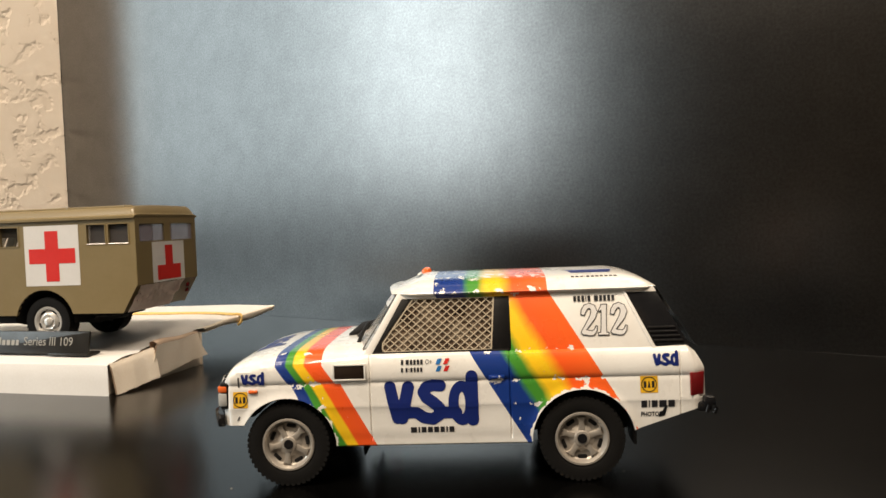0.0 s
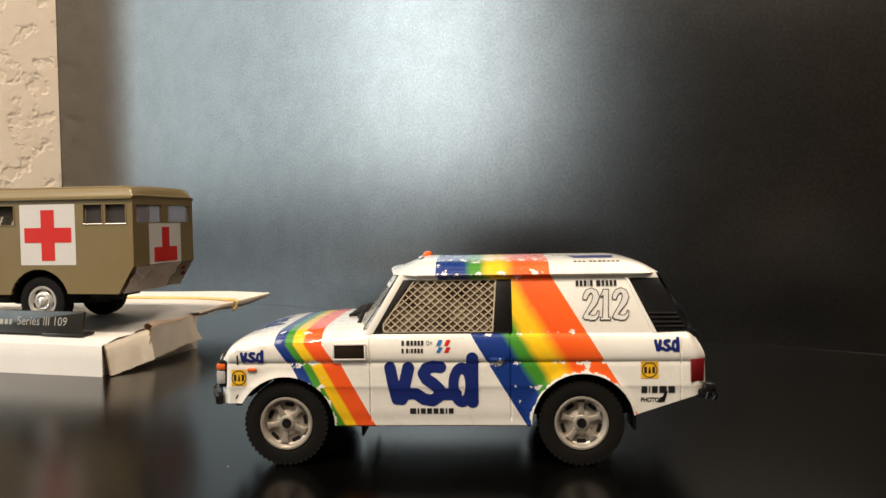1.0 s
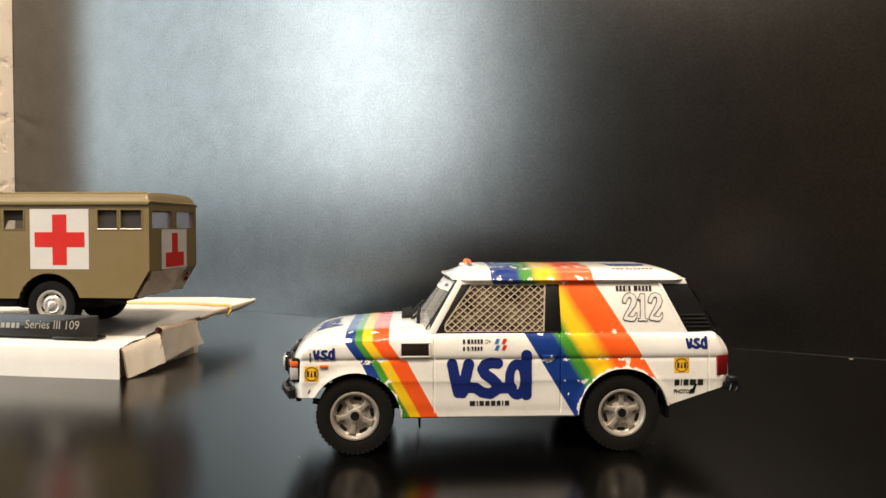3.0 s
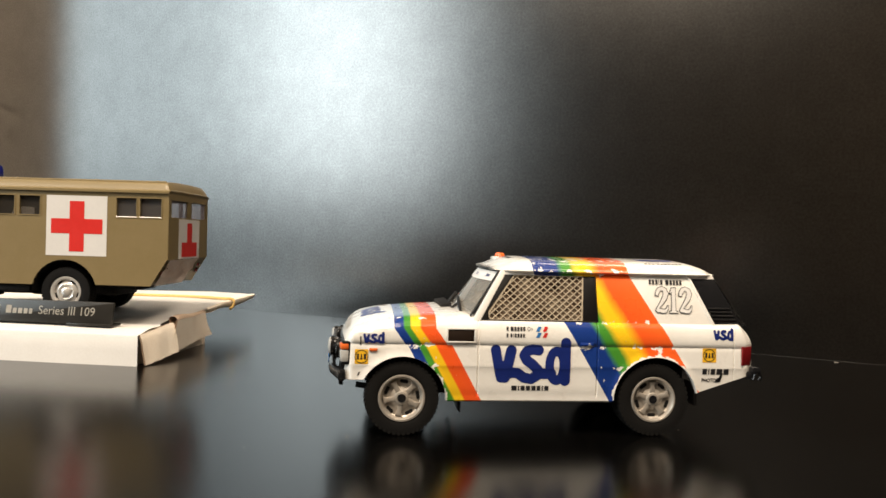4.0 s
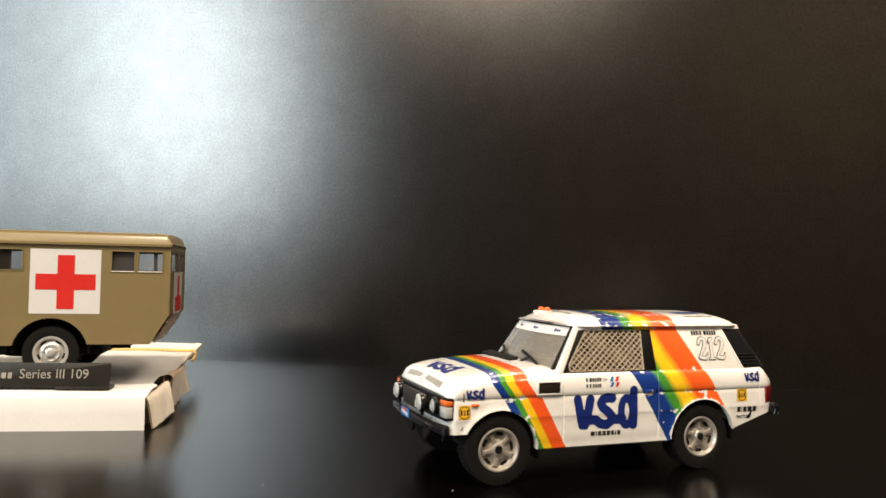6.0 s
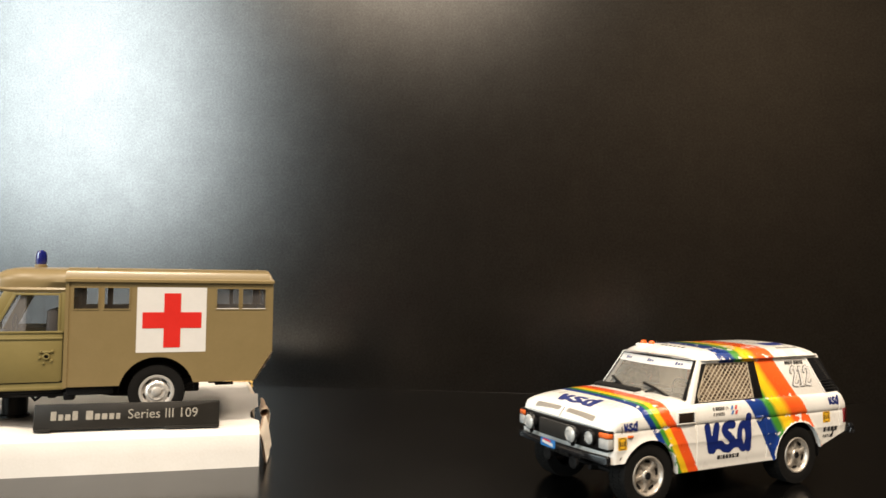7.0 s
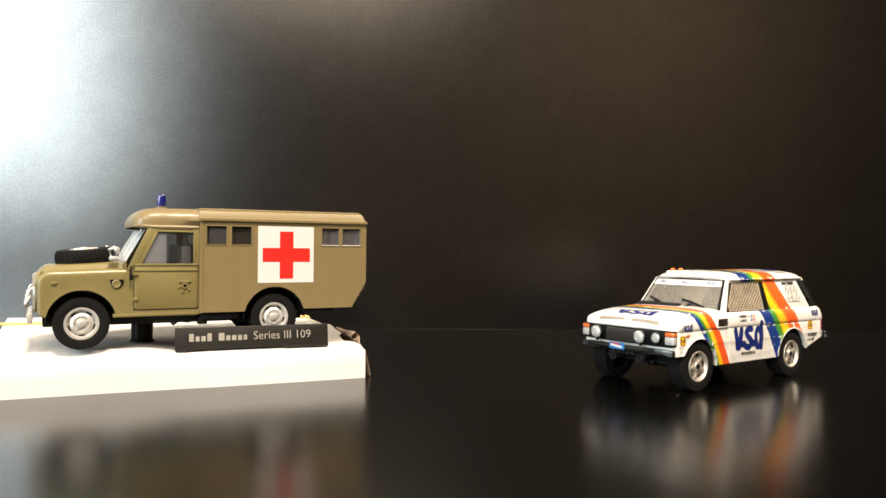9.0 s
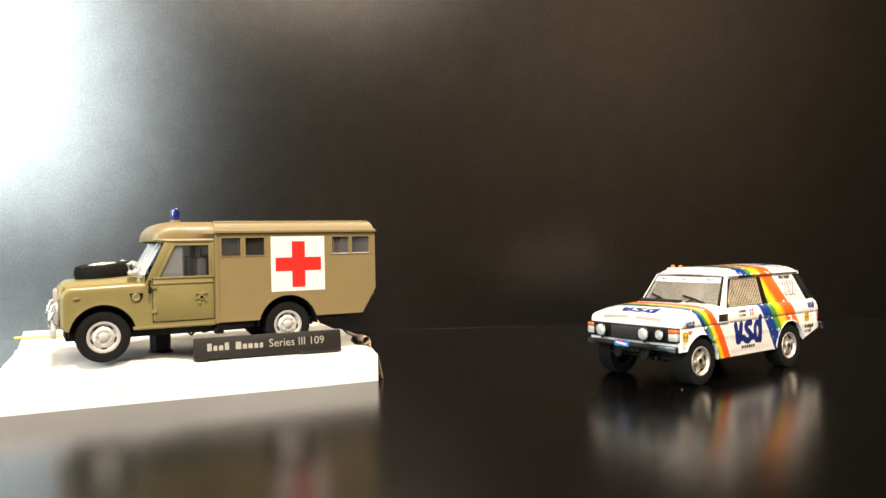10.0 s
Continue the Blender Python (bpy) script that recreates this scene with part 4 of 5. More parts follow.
        lay("sticker", flat([rounded(x0, x1, z0, z1, 0.15)]), M["decal_yellow"], "yellow square sticker with a round badge", 0.04)
        lay("sticker_ring", flat([disc(cx, cz, r, r), disc(cx, cz, r * 0.88, r * 0.88)]), M["decal_black"], lift=0.08)
        for k in range(3):
            a = cx + (k - 1) * r * 0.52
            lay("sticker_bar", flat([[(a - r * 0.17, cz - r * 0.42), (a + r * 0.17, cz - r * 0.42), (a + r * (0.05 if k == 1 else 0.17), cz + r * 0.42), (a - r * (0.05 if k == 1 else 0.17), cz + r * 0.42)]]), M["decal_black"], lift=0.08)
    # rows of bars where sponsors and crew are named
    def bars(x0, x1, z0, z1, widths, mat=M["decal_black"], way="side", gap=0.22, name="name_bar"):
        total = sum(abs(v) for v in widths)
        x, unit = x0, (x1 - x0) / total
        for v in widths:
            if v > 0:
                lay(name, flat([[(x, z0), (x + v * unit - gap, z0), (x + v * unit - gap, z1), (x, z1)]]), mat, way=way)
            x += abs(v) * unit
    bars(-16.4, -10.2, 24.35, 25.3, (1, -0.4, 1.2, 1, 1, 1, 1, -2.3))
    lay("writing", move(letters("O+", 0.95, 1.25), -11.5, 24.35), M["decal_black"])
    bars(-16.4, -11.9, 22.85, 23.75, (1, -0.4, 1, 0.5, 1, 1, 1, 1))
    bars(-14.9, -5.9, 10.65, 11.75, (1.2, 0.5, 1, 1, 1, 0.9, 0.5, 1), gap=0.3)
    bars(30.7, 37.5, 14.75, 16.1, (1, 0.4, 1, 1.2, 1.1), gap=0.35)
    lay("writing", move(letters("PHOTO", 0.95, 3.5, bold=0.03), 30.6, 12.9), M["decal_black"])
    bars(18.6, 27.0, 35.5, 36.6, (1, 1, 1, 0.5, 1, -0.6, 1.3, 1, 1, 1, 1), gap=0.25)
    bars(18.6, 28.2, -13.9, -13.1, (1, 1, 1, 0.4, 1, 1, 1, 1, 1, 1, 1), way="top", gap=0.3)
    # pair of little flags
    for k, mat in enumerate((M["flag_blue"], M["decal_red"])):
        for z0 in (22.9, 24.3):
            lay("flag", flat([[(-9.5 + 1.55 * k, z0), (-8.7 + 1.55 * k, z0), (-8.2 + 1.55 * k, z0 + 1.1), (-9.0 + 1.55 * k, z0 + 1.1)]]), mat)
    # race number: swelling strokes with a thin outline
    def swash(path, grow):
        pts = [Vector(p[:2]) for p in path]
        left, right = [], []
        for i, p in enumerate(pts):
            d = (pts[min(i + 1, len(pts) - 1)] - pts[max(i - 1, 0)]).normalized()
            n = Vector((-d.y, d.x)) * (path[i][2] / 2 + grow)
            end = d * (grow if i == len(pts) - 1 else -grow if i == 0 else 0.0)
            left.append(tuple(p + n + end))
            right.append(tuple(p - n + end))
        return left + right[::-1]
    two = [(0.10, 3.95, 0.75), (0.28, 4.75, 1.0), (0.75, 5.45, 1.05), (1.45, 5.72, 0.95), (2.15, 5.35, 1.15), (2.45, 4.5, 1.35), (2.15, 3.55, 1.2), (1.45, 2.5, 0.95), (0.75, 1.55, 0.75), (0.25, 0.75, 0.7), (0.0, 0.35, 0.5)]
    foot = [(0.1, 0.42, 0.7), (0.75, 0.62, 0.95), (1.5, 0.42, 1.0), (2.2, 0.42, 0.9), (2.75, 0.95, 0.6), (2.95, 1.75, 0.25)]
    one = [(0.6, 0.1, 1.25), (0.62, 1.5, 1.05), (0.66, 4.4, 1.05), (0.66, 5.9, 1.2)]
    flag = [(-0.35, 4.55, 0.25), (0.0, 5.0, 0.5), (0.45, 5.6, 0.7)]
    slab = [(-0.45, 0.22, 0.45), (0.6, 0.28, 0.5), (1.65, 0.22, 0.45)]
    for strokes, x0 in (((two, foot), 19.9), ((one, flag, slab), 23.55), ((two, foot), 25.75)):
        for grow, mat, lift in ((0.10, "decal_black", 0.05), (-0.07, "decal_white", 0.14)):
            for k, stroke in enumerate(strokes):
                lay("race_number", flat([[(x0 + a * 0.97 + 0.06 * b, 28.9 + b) for a, b in swash(stroke, grow)]]), M[mat], "black outlined race number" if grow > 0 else "", lift + 0.02 * k)
    # bare metal and dirt marks
    lay("scrape", flat([[(34.0, 12.8), (35.2, 13.0), (35.8, 15.0), (35.4, 15.2), (34.8, 14.0), (34.2, 13.8)]]), M["gloss_black"], lift=0.06)
    lay("scrape", flat([[(-50.2, 13.8), (-49.8, 13.9), (-49.5, 14.7), (-49.8, 14.6)]]), M["decal_black"])
    lay("scrape", flat([[(-49.7, 20.6), (-49.4, 20.6), (-49.4, 22.6), (-49.7, 22.6)]]), M["decal_black"])
    return car


def mirrored_free(bm):
    out = mirrored(bm)
    bm.free()
    return out


rally_car(pose(0.0, 0.1605, 0.0))


# ---- the ambulance ----
AMB_Z = 14.2
AMB = pose(-0.14956, 0.26135, AMB_Z * MM, 0, 0, -7.0)
BOXW, CABW = 20.0, 18.9
A_ARCH_F, A_ARCH_R = (-64.7, 9.0, 10.6), (-0.4, 8.6, 11.4)


def arc(cx, cz, r, a0, a1, n=14):
    return [(cx + r * math.cos(radians(a0 + (a1 - a0) * k / n)), cz + r * math.sin(radians(a0 + (a1 - a0) * k / n))) for k in range(n + 1)]


def flank(points, thick, y, bevel=0.0):
    """A panel in the plane of the near side at y, thick inwards."""
    return prism(points, thick, bevel, lambda a, b, c: (a, y + c, b))


def bar_frame(x0, x1, z0, z1, w, thick, y):
    return joined(flank([(x0, z0), (x1, z0), (x1, z0 + w), (x0, z0 + w)], thick, y), flank([(x0, z1 - w), (x1, z1 - w), (x1, z1), (x0, z1)], thick, y),
                  flank([(x0, z0 + w), (x0 + w, z0 + w), (x0 + w, z1 - w), (x0, z1 - w)], thick, y), flank([(x1 - w, z0 + w), (x1, z0 + w), (x1, z1 - w), (x1 - w, z1 - w)], thick, y))


def amb_roof_row(x, half_w, z0, rise, lip):
    half = []
    for f, g in ((0.955, -lip), (1.0, -lip), (1.012, -lip * 0.4), (1.005, 0.0), (0.985, 0.10), (0.965, 0.42), (0.935, 0.68), (0.88, 0.84), (0.75, 0.93), (0.5, 0.98), (0.25, 1.0), (0.0, 1.0)):
        half.append((x, -half_w * f, z0 + (g * rise if g > 0 else g)))
    return half + [(p[0], -p[1], p[2]) for p in half[-2::-1]]


def dome_row(x):
    k = math.sqrt(max(0.0, 1 - (max(0.0, -39.5 - x) / 9.2) ** 2.4))
    w = 18.9 - 4.5 * (1 - k) ** 1.3
    base = 40.4 + 0.7 * smooth(-42, -48.6, x)
    rise = 6.9 * k + 0.9
    half = []
    for f, g in ((0.94, -0.02), (1.0, 0.0), (1.015, 0.10), (0.99, 0.18), (0.985, 0.40), (0.97, 0.58), (0.93, 0.74), (0.85, 0.87), (0.7, 0.95), (0.4, 0.99), (0.0, 1.0)):
        wide = 1.1 * smooth(-38.0, -28.5, x) * smooth(0.15, 0.4, g)
        half.append((x, -(w + wide) * f, base + g * rise))
    return half + [(p[0], -p[1], p[2]) for p in half[-2::-1]]


def nose_row(x):
    zb = line([(-77.6, 12.5), (-75.6, 11.0), (-54.0, 11.0), (-49.0, 11.0)], x)
    cx, cz, r = A_ARCH_F
    if abs(x - cx) < r:
        zb = max(zb, cz + math.sqrt(r * r - (x - cx) ** 2))
    lower = 2.0 * (1 - smooth(-77.6, -73.4, x)) ** 2
    top = 26.2 + 0.6 * smooth(-76, -50, x) - lower
    w = CABW - 0.9 * (1 - smooth(-77.8, -76.2, x)) ** 2
    crown = line([(-79, 1.2), (-76, 1.8), (-62, 2.0), (-50, 2.4)], x)
    flare = 0.08 * max(0.0, 1 - abs(math.hypot(x - cx, zb - cz) - r) / 1.2) if abs(x - cx) < r + 1 else 0.0
    half = [(x, -(w - 1.6), zb + 0.2), (x, -(w + flare - 0.2), zb), (x, -(w + flare), zb + 0.3)]
    for k in (0.12, 0.3, 0.5, 0.7, 0.85):
        half.append((x, -w, zb + 0.3 + (top - 2.0 - zb) * k))
    for a in (0, 20, 40, 60, 80):
        half.append((x, -(w - 1.7 + 1.7 * math.cos(radians(a))), top - 1.7 + 1.7 * math.sin(radians(a))))
    for yf, g in ((0.80, 0.04), (0.735, 0.1), (0.70, 0.45), (0.66, 0.8), (0.6, 0.93), (0.4, 0.98), (0.0, 1.0)):
        half.append((x, -w * yf, top + crown * g))
    return half + [(p[0], -p[1], p[2]) for p in half[-2::-1]]


def ambulance(m):
    amb = thing("model_ambulance", m, "sand-olive military ambulance model with red cross panels", "model truck")
    # box body: lower flank with the wheel arch, upper flank with window openings
    cx, cz, r = A_ARCH_R
    low = [(-27.0, 11.2)] + arc(cx, cz, r, 167.0, 15.0) + [(29.7, 11.5), (35.4, 20.9), (35.6, 35.3), (-27.0, 35.3)]
    xs = [-27.0, -25.1, -18.1, -16.4, -9.2, 17.4, 24.4, 25.6, 33.1, 35.6]
    holes = {(-25.1, -18.1), (-16.4, -9.2), (17.4, 24.4), (25.6, 33.1)}
    def box_side():
        pieces = [flank(low, 1.0, -BOXW)]
        pieces.append(flank([(-27.0, 41.9), (35.6, 41.9), (35.6, 44.4), (-27.0, 44.4)], 1.0, -BOXW))
        for a, b in zip(xs, xs[1:]):
            if (a, b) not in holes:
                pieces.append(flank([(a, 35.3), (b, 35.3), (b, 41.9), (a, 41.9)], 1.0, -BOXW))
        pieces.append(flank(rounded(-27.4, -26.4, 11.0, 44.4, 0.2), 1.0, -BOXW - 0.22))
        return joined(*pieces)
    for flip in (False, True):
        def put(name, bm, mat, parent=amb, label=""):
            return part(name, mirrored_free(bm) if flip else bm, mat, parent, label)
        put("box_side", box_side(), M["olive"], label="sand-olive box body side")
        for a, b in sorted(holes):
            w = put("side_window", flank([(a, 35.3), (b, 35.3), (b, 41.9), (a, 41.9)], 0.2, -BOXW + 0.75), M["tail_pane" if a > 0 else "box_pane"], label="clear side window, faintly tinted")
            put("window_frame", bar_frame(a - 0.3, b + 0.3, 35.0, 42.2, 0.35, 0.5, -BOXW - 0.18), M["olive"], w)
            if a > 0:
                # chrome strip added as the catch-light along the sill's bevel
                put("sill_catchlight", tube([(a - 0.1, -BOXW - 0.02, 35.28), (b + 0.1, -BOXW - 0.02, 35.28)], 0.2, 8), M["chrome"], w, "bright strip for the catch-light on the window sill")
        panel = put("cross_panel", flank([(-6.9, 21.4), (14.2, 21.4), (14.2, 42.2), (-6.9, 42.2)], 0.1, -BOXW - 0.08), M["decal_white"], label="white panel with a red cross")
        put("cross", flank([(1.2, 22.9), (6.3, 22.9), (6.3, 29.1), (12.7, 29.1), (12.7, 34.2), (6.3, 34.2), (6.3, 40.3), (1.2, 40.3), (1.2, 34.2), (-5.2, 34.2), (-5.2, 29.1), (1.2, 29.1)], 0.1, -BOXW - 0.16), M["decal_red"], panel, "red cross")
        put("arch_liner", skin([[(a, -BOXW + 0.3, b), (a, -8.0, b), (cx, -7.9, cz)] for a, b in arc(cx, cz, r + 0.02, 180, 0)], False), M["matt_black"])
        put("gutter", joined(flank(rounded(-27.6, 35.9, 43.7, 44.5, 0.3), 0.9, -BOXW - 0.75)), M["olive"])
        for x in (-19.0, 9.0, 30.5):
            put("roof_stud", lathe([(0.0, 0.75), (0.45, 0.62), (0.6, 0.0)], 12, "z", (x, -BOXW + 2.7, 47.6)), M["olive"])
        # cab flank
        body = flank([(-51.0, 11.0), (-27.2, 11.0), (-27.2, 26.4), (-51.0, 26.4)], 1.0, -CABW)
        post = joined(flank([(-51.2, 26.0), (-47.2, 26.6), (-40.9, 40.4), (-44.4, 40.6)], 1.2, -CABW + 0.1, 0.15), flank([(-28.8, 26.0), (-27.0, 26.0), (-27.0, 41.0), (-28.8, 41.0)], 1.0, -CABW, 0.1))
        put("cab_side", joined(body, post), M["olive_door"])
        door = put("cab_door", flank(rounded(-48.6, -27.9, 12.9, 28.2, 0.8), 0.6, -CABW - 0.35, 0.12), M["olive_door"], label="olive cab door")
        put("door_rib", joined(flank(rounded(-49.0, -27.8, 25.9, 26.5, 0.25), 0.5, -CABW - 0.6, 0.08), flank(rounded(-48.6, -27.8, 27.8, 28.5, 0.3), 0.5, -CABW - 0.6, 0.08)), M["olive_door"], door)
        studs = [lathe([(0.0, -0.62), (0.32, -0.56), (0.45, 0.0)], 12, "y", (-32.2 + dx, -CABW - 0.3, 20.7 + dz)) for dx, dz in ((-1.6, 1.5), (1.7, 1.6), (-1.8, -0.3), (1.5, -1.2), (-0.6, -1.9))]
        put("door_handle", joined(lathe([(0.55, -0.15), (0.62, -0.5), (1.0, -0.45), (1.15, 0.0)], 20, "y", (-32.2, -CABW - 0.3, 20.7)), block(-33.4, -30.9, -CABW - 0.75, -CABW - 0.2, 21.7, 22.4, 0.2), *studs), M["olive_door"], door, "olive latch plate with studs")
        put("keyhole", lathe([(0.0, -0.12), (0.62, -0.1), (0.66, 0.0)], 16, "y", (-32.2, -CABW - 0.3, 20.7)), M["matt_black"], door)
        for z in (16.4, 24.9):
            put("hinge", block(-49.0, -47.4, -CABW - 0.75, -CABW - 0.2, z - 0.6, z + 0.6, 0.2), M["olive_door"], door)
        put("door_gap", joined(flank([(-48.85, 12.6), (-27.7, 12.6), (-27.7, 28.2), (-48.85, 28.2)], 0.1, -CABW - 0.02)), M["matt_black"])
        frame_pts = joined(flank([(-47.9, 27.0), (-46.9, 27.0), (-40.9, 39.6), (-41.9, 39.6)], 0.5, -CABW - 0.1, 0.1), flank([(-41.9, 39.4), (-28.6, 39.4), (-28.6, 40.2), (-41.9, 40.2)], 0.5, -CABW - 0.1, 0.1),
                           flank([(-29.4, 27.0), (-28.6, 27.0), (-28.6, 39.6), (-29.4, 39.6)], 0.5, -CABW - 0.1, 0.1))
        put("door_window_frame", frame_pts, M["olive_door"], door)
        put("door_window", flank([(-38.6, 27.2), (-29.2, 27.2), (-29.2, 39.6), (-38.6, 39.6)], 0.2, -CABW + 0.25), M["pane"], door, "clear door window")
        put("door_window", flank([(-47.2, 27.2), (-38.2, 27.2), (-38.2, 39.6), (-41.2, 39.6)], 0.2, -CABW + 0.5), M["haze_pane"], door, "sliding door window, pale back-glow put into its tint")
        put("sill", block(-55.2, -27.2, -CABW - 0.1, -CABW + 1.5, 10.4, 11.6, 0.3), M["olive_door"])
        put("mirror_arm", joined(tube([(-49.6, -CABW, 27.4), (-50.0, -CABW - 1.1, 26.2), (-49.7, -CABW - 1.3, 24.2)], 0.4), block(-50.3, -49.2, -CABW - 1.8, -CABW - 0.9, 22.9, 25.2, 0.3)), M["black"], label="black hinge bracket")
        put("filler_badge", lathe([(0.0, -0.2), (0.9, -0.3), (1.2, -0.42), (1.4, -0.3), (1.4, 0.0)], 24, "y", (-54.2, -CABW - 0.1, 21.7)), M["olive_door"])
        put("badge_ring", prism([(-56.3, 23.2), (-51.9, 23.2), (-52.0, 21.8), (-52.9, 20.4), (-54.2, 20.0), (-55.6, 20.9)], 0.25, 0.08, lambda a, b, c: (a, -CABW - 0.2 + c, b)), M["black"])
        put("wing_lamp", block(-73.6, -71.8, -CABW - 0.5, -CABW + 0.3, 21.8, 22.6, 0.25), M["olive_door"])
        put("wing_liner", skin([[(a, -CABW + 0.5, b), (a, -8.0, b), (A_ARCH_F[0], -7.9, A_ARCH_F[1])] for a, b in arc(A_ARCH_F[0], A_ARCH_F[1], A_ARCH_F[2] - 0.05, 180, 0)], False), M["matt_black"])
        put("front_guard", joined(tube([(-80.2, -13.5, 10.5), (-80.7, -13.5, 16.5), (-79.6, -13.5, 20.0), (-78.2, -13.5, 20.6)], 0.55), tube([(-80.2, -16.5, 11.5), (-80.9, -16.8, 15.5), (-79.4, -16.2, 18.0)], 0.55), tube([(-80.5, -13.5, 15.6), (-80.8, -16.8, 15.4)], 0.5), tube([(-80.6, -13.5, 18.2), (-80.2, -16.5, 17.2)], 0.45)), M["chrome"], label="bright tubular lamp guard")
        put("headlight", lathe([(2.2, 0.6), (2.2, -0.3), (1.6, -0.9), (0.0, -1.2)], 24, "x", (-77.9, -13.6, 19.0)), M["clear_lens"])
    roof_rows = [amb_roof_row(x, BOXW, 44.6, 3.6 * (1 - 0.9 * smooth(33.9, 35.9, x) ** 2), 0.3) for x in [-27.5, -27.2, -20, -10, 0, 10, 20, 28, 33, 34.3, 35.0, 35.4, 35.7, 35.9]]
    part("box_roof", skin(roof_rows), M["olive"], amb, "smooth sand-olive roof")
    part("roof_rail", joined(*[tube([(-27, y, 47.8), (33.5, y, 47.8)], 0.35) for y in (-17.3, 17.3)]), M["olive"], amb)
    part("cab_roof", skin([dome_row(x) for x in [-48.7, -48.65, -48.5, -48.3, -48.0, -47.5, -46.8, -45.9, -44.8, -43.5, -42, -40.5, -39, -38, -36, -33, -30, -27.5]]), M["olive"], amb, "domed sand-olive cab roof")
    part("roof_plate", prism(rounded(-3.2, 3.2, 0.0, 1.6, 0.3), 0.3, 0.0, lambda a, b, c: (-46.9 + 1.1 * b - c, a, 44.8 + b * 0.75)), M["olive_door"], amb)
    # rear end
    rear = joined(block(34.7, 35.65, -19.9, 19.9, 20.9, 26.0, 0), block(34.7, 35.65, -19.9, 19.9, 41.6, 44.4, 0), *[block(34.7, 35.65, a, b, 26.0, 41.6, 0) for a, b in ((-19.9, -17.6), (-2.0, 2.0), (17.6, 19.9))],
                  *[block(34.7, 35.65, a, b, 26.0, 35.6, 0) for a, b in ((-17.6, -2.0), (2.0, 17.6))])
    part("rear_door", rear, M["olive"], amb, "sand-olive rear door")
    for s in (-1, 1):
        for a, b in ((2.0, 17.6),):
            part("rear_window", block(34.9, 35.2, min(s * a, s * b), max(s * a, s * b), 35.6, 41.6, 0), M["rear_pane"], amb, "clear rear window, lilac-grey back-glow put into its tint")
    panel = part("cross_panel", block(35.66, 35.76, -10.5, 10.5, 20.9, 35.2, 0), M["decal_white"], amb, "white rear panel with a red cross")
    part("cross", prism([(-7.6, 21.6), (7.6, 21.6), (7.6, 26.8), (2.4, 26.8), (2.4, 33.9), (-2.4, 33.9), (-2.4, 26.8), (-7.6, 26.8)], 0.1, 0.0, lambda a, b, c: (35.78 + c, a, b)), M["decal_red"], panel)
    part("tail_slope", skin([[(35.4, -19.6, 21.0), (35.4, 19.6, 21.0)], [(29.8, -19.6, 11.8), (29.8, 19.6, 11.8)], [(28.6, -19.6, 12.2), (28.6, 19.6, 12.2)], [(34.6, -19.6, 21.6), (34.6, 19.6, 21.6)]], False), M["olive"], amb)
    rows = []
    for g in np.linspace(0, 1, 15):
        row = []
        for y in np.linspace(-18.7, 9.8 - 2.0 * g, 25):
            lump = 0.75 * math.sin(y * 0.9 + g * 5.0) * math.sin(g * 7.0 + y * 0.35) + 0.40 * math.sin(y * 2.1 - g * 11.0) + 0.25 * math.sin(y * 3.7 + g * 6.0)
            out = 0.6 + lump * math.sin(math.pi * min(1.0, 0.12 + g)) * 0.7
            row.append((35.55 - 5.6 * g + 0.85 * out, y, 21.0 - 9.2 * g - 0.52 * out))
        rows.append(row)
    bm = skin(rows, False)
    bmesh.ops.solidify(bm, geom=bm.faces[:], thickness=0.12)
    part("slope_panel", bm, M["sticker"], panel, "crumpled pinkish white sticker", sharp=30)
    for y in (-17.0, 17.0):
        part("tail_bracket", block(31.6, 33.1, y - 0.7, y + 0.7, 15.2, 16.8, 0.3), M["red_lens"], amb)
    for y in (-15.5, 15.5):
        part("tail_lamp", lathe([(1.1, -0.2), (1.1, 0.4), (0.0, 0.7)], 16, "x", (33.6, y, 18.4)), M["red_lens"], amb)
    part("box_front", joined(block(-27.2, -26.4, -19.0, 19.0, 38.5, 44.4, 0), block(-27.2, -26.4, -19, -8, 11.3, 38.5, 0), block(-27.2, -26.4, 8, 19, 11.3, 38.5, 0), block(-27.2, -26.4, -8, 8, 11.3, 26, 0)), M["olive"], amb)
    part("box_floor", block(-27, 30, -18.8, 18.8, 19.6, 20.6, 0), M["olive_dark"], amb)
    for y in (-14.0, 14.0):
        part("bench", block(-24, 30, y - 4.5, y + 4.5, 20.6, 27.5, 0.5), M["olive_dark"], amb)
    # cab inside
    part("cab_floor", block(-52, -28, -18, 18, 11.5, 13.0, 0), M["matt_black"], amb)
    part("dashboard", block(-51.5, -48.5, -17.5, 17.5, 20, 27.0, 0.6), M["black"], amb)
    part("steering_wheel", lathe([(3.7, -0.3), (4.1, 0), (3.7, 0.3), (3.4, 0), (3.7, -0.3)], 24, "x", (-45.5, 8.5, 28.5)), M["black"], amb)
    for y in (-11.5, 0.0, 11.5):
        part("seat", joined(block(-40, -31, y - 5, y + 5, 13, 22, 1.0), block(-33, -29.5, y - 5, y + 5, 20, 35, 1.0)), M["seat_grey"], amb)
    # front
    nose = skin([nose_row(x) for x in sorted({-77.6, -77.45, -77.2, -76.9, -76.4, -75.8, *[A_ARCH_F[0] + A_ARCH_F[2] * math.sin(radians(a)) for a in range(-90, 91, 6)], -53.9, -52.5, -51.0})])
    part("nose", nose, M["olive_door"], amb, "olive bonnet and wings")
    part("bonnet_seam", joined(block(-51.6, -51.0, -18.4, 18.4, 26.2, 29.3, 0.2)), M["olive_door"], amb)
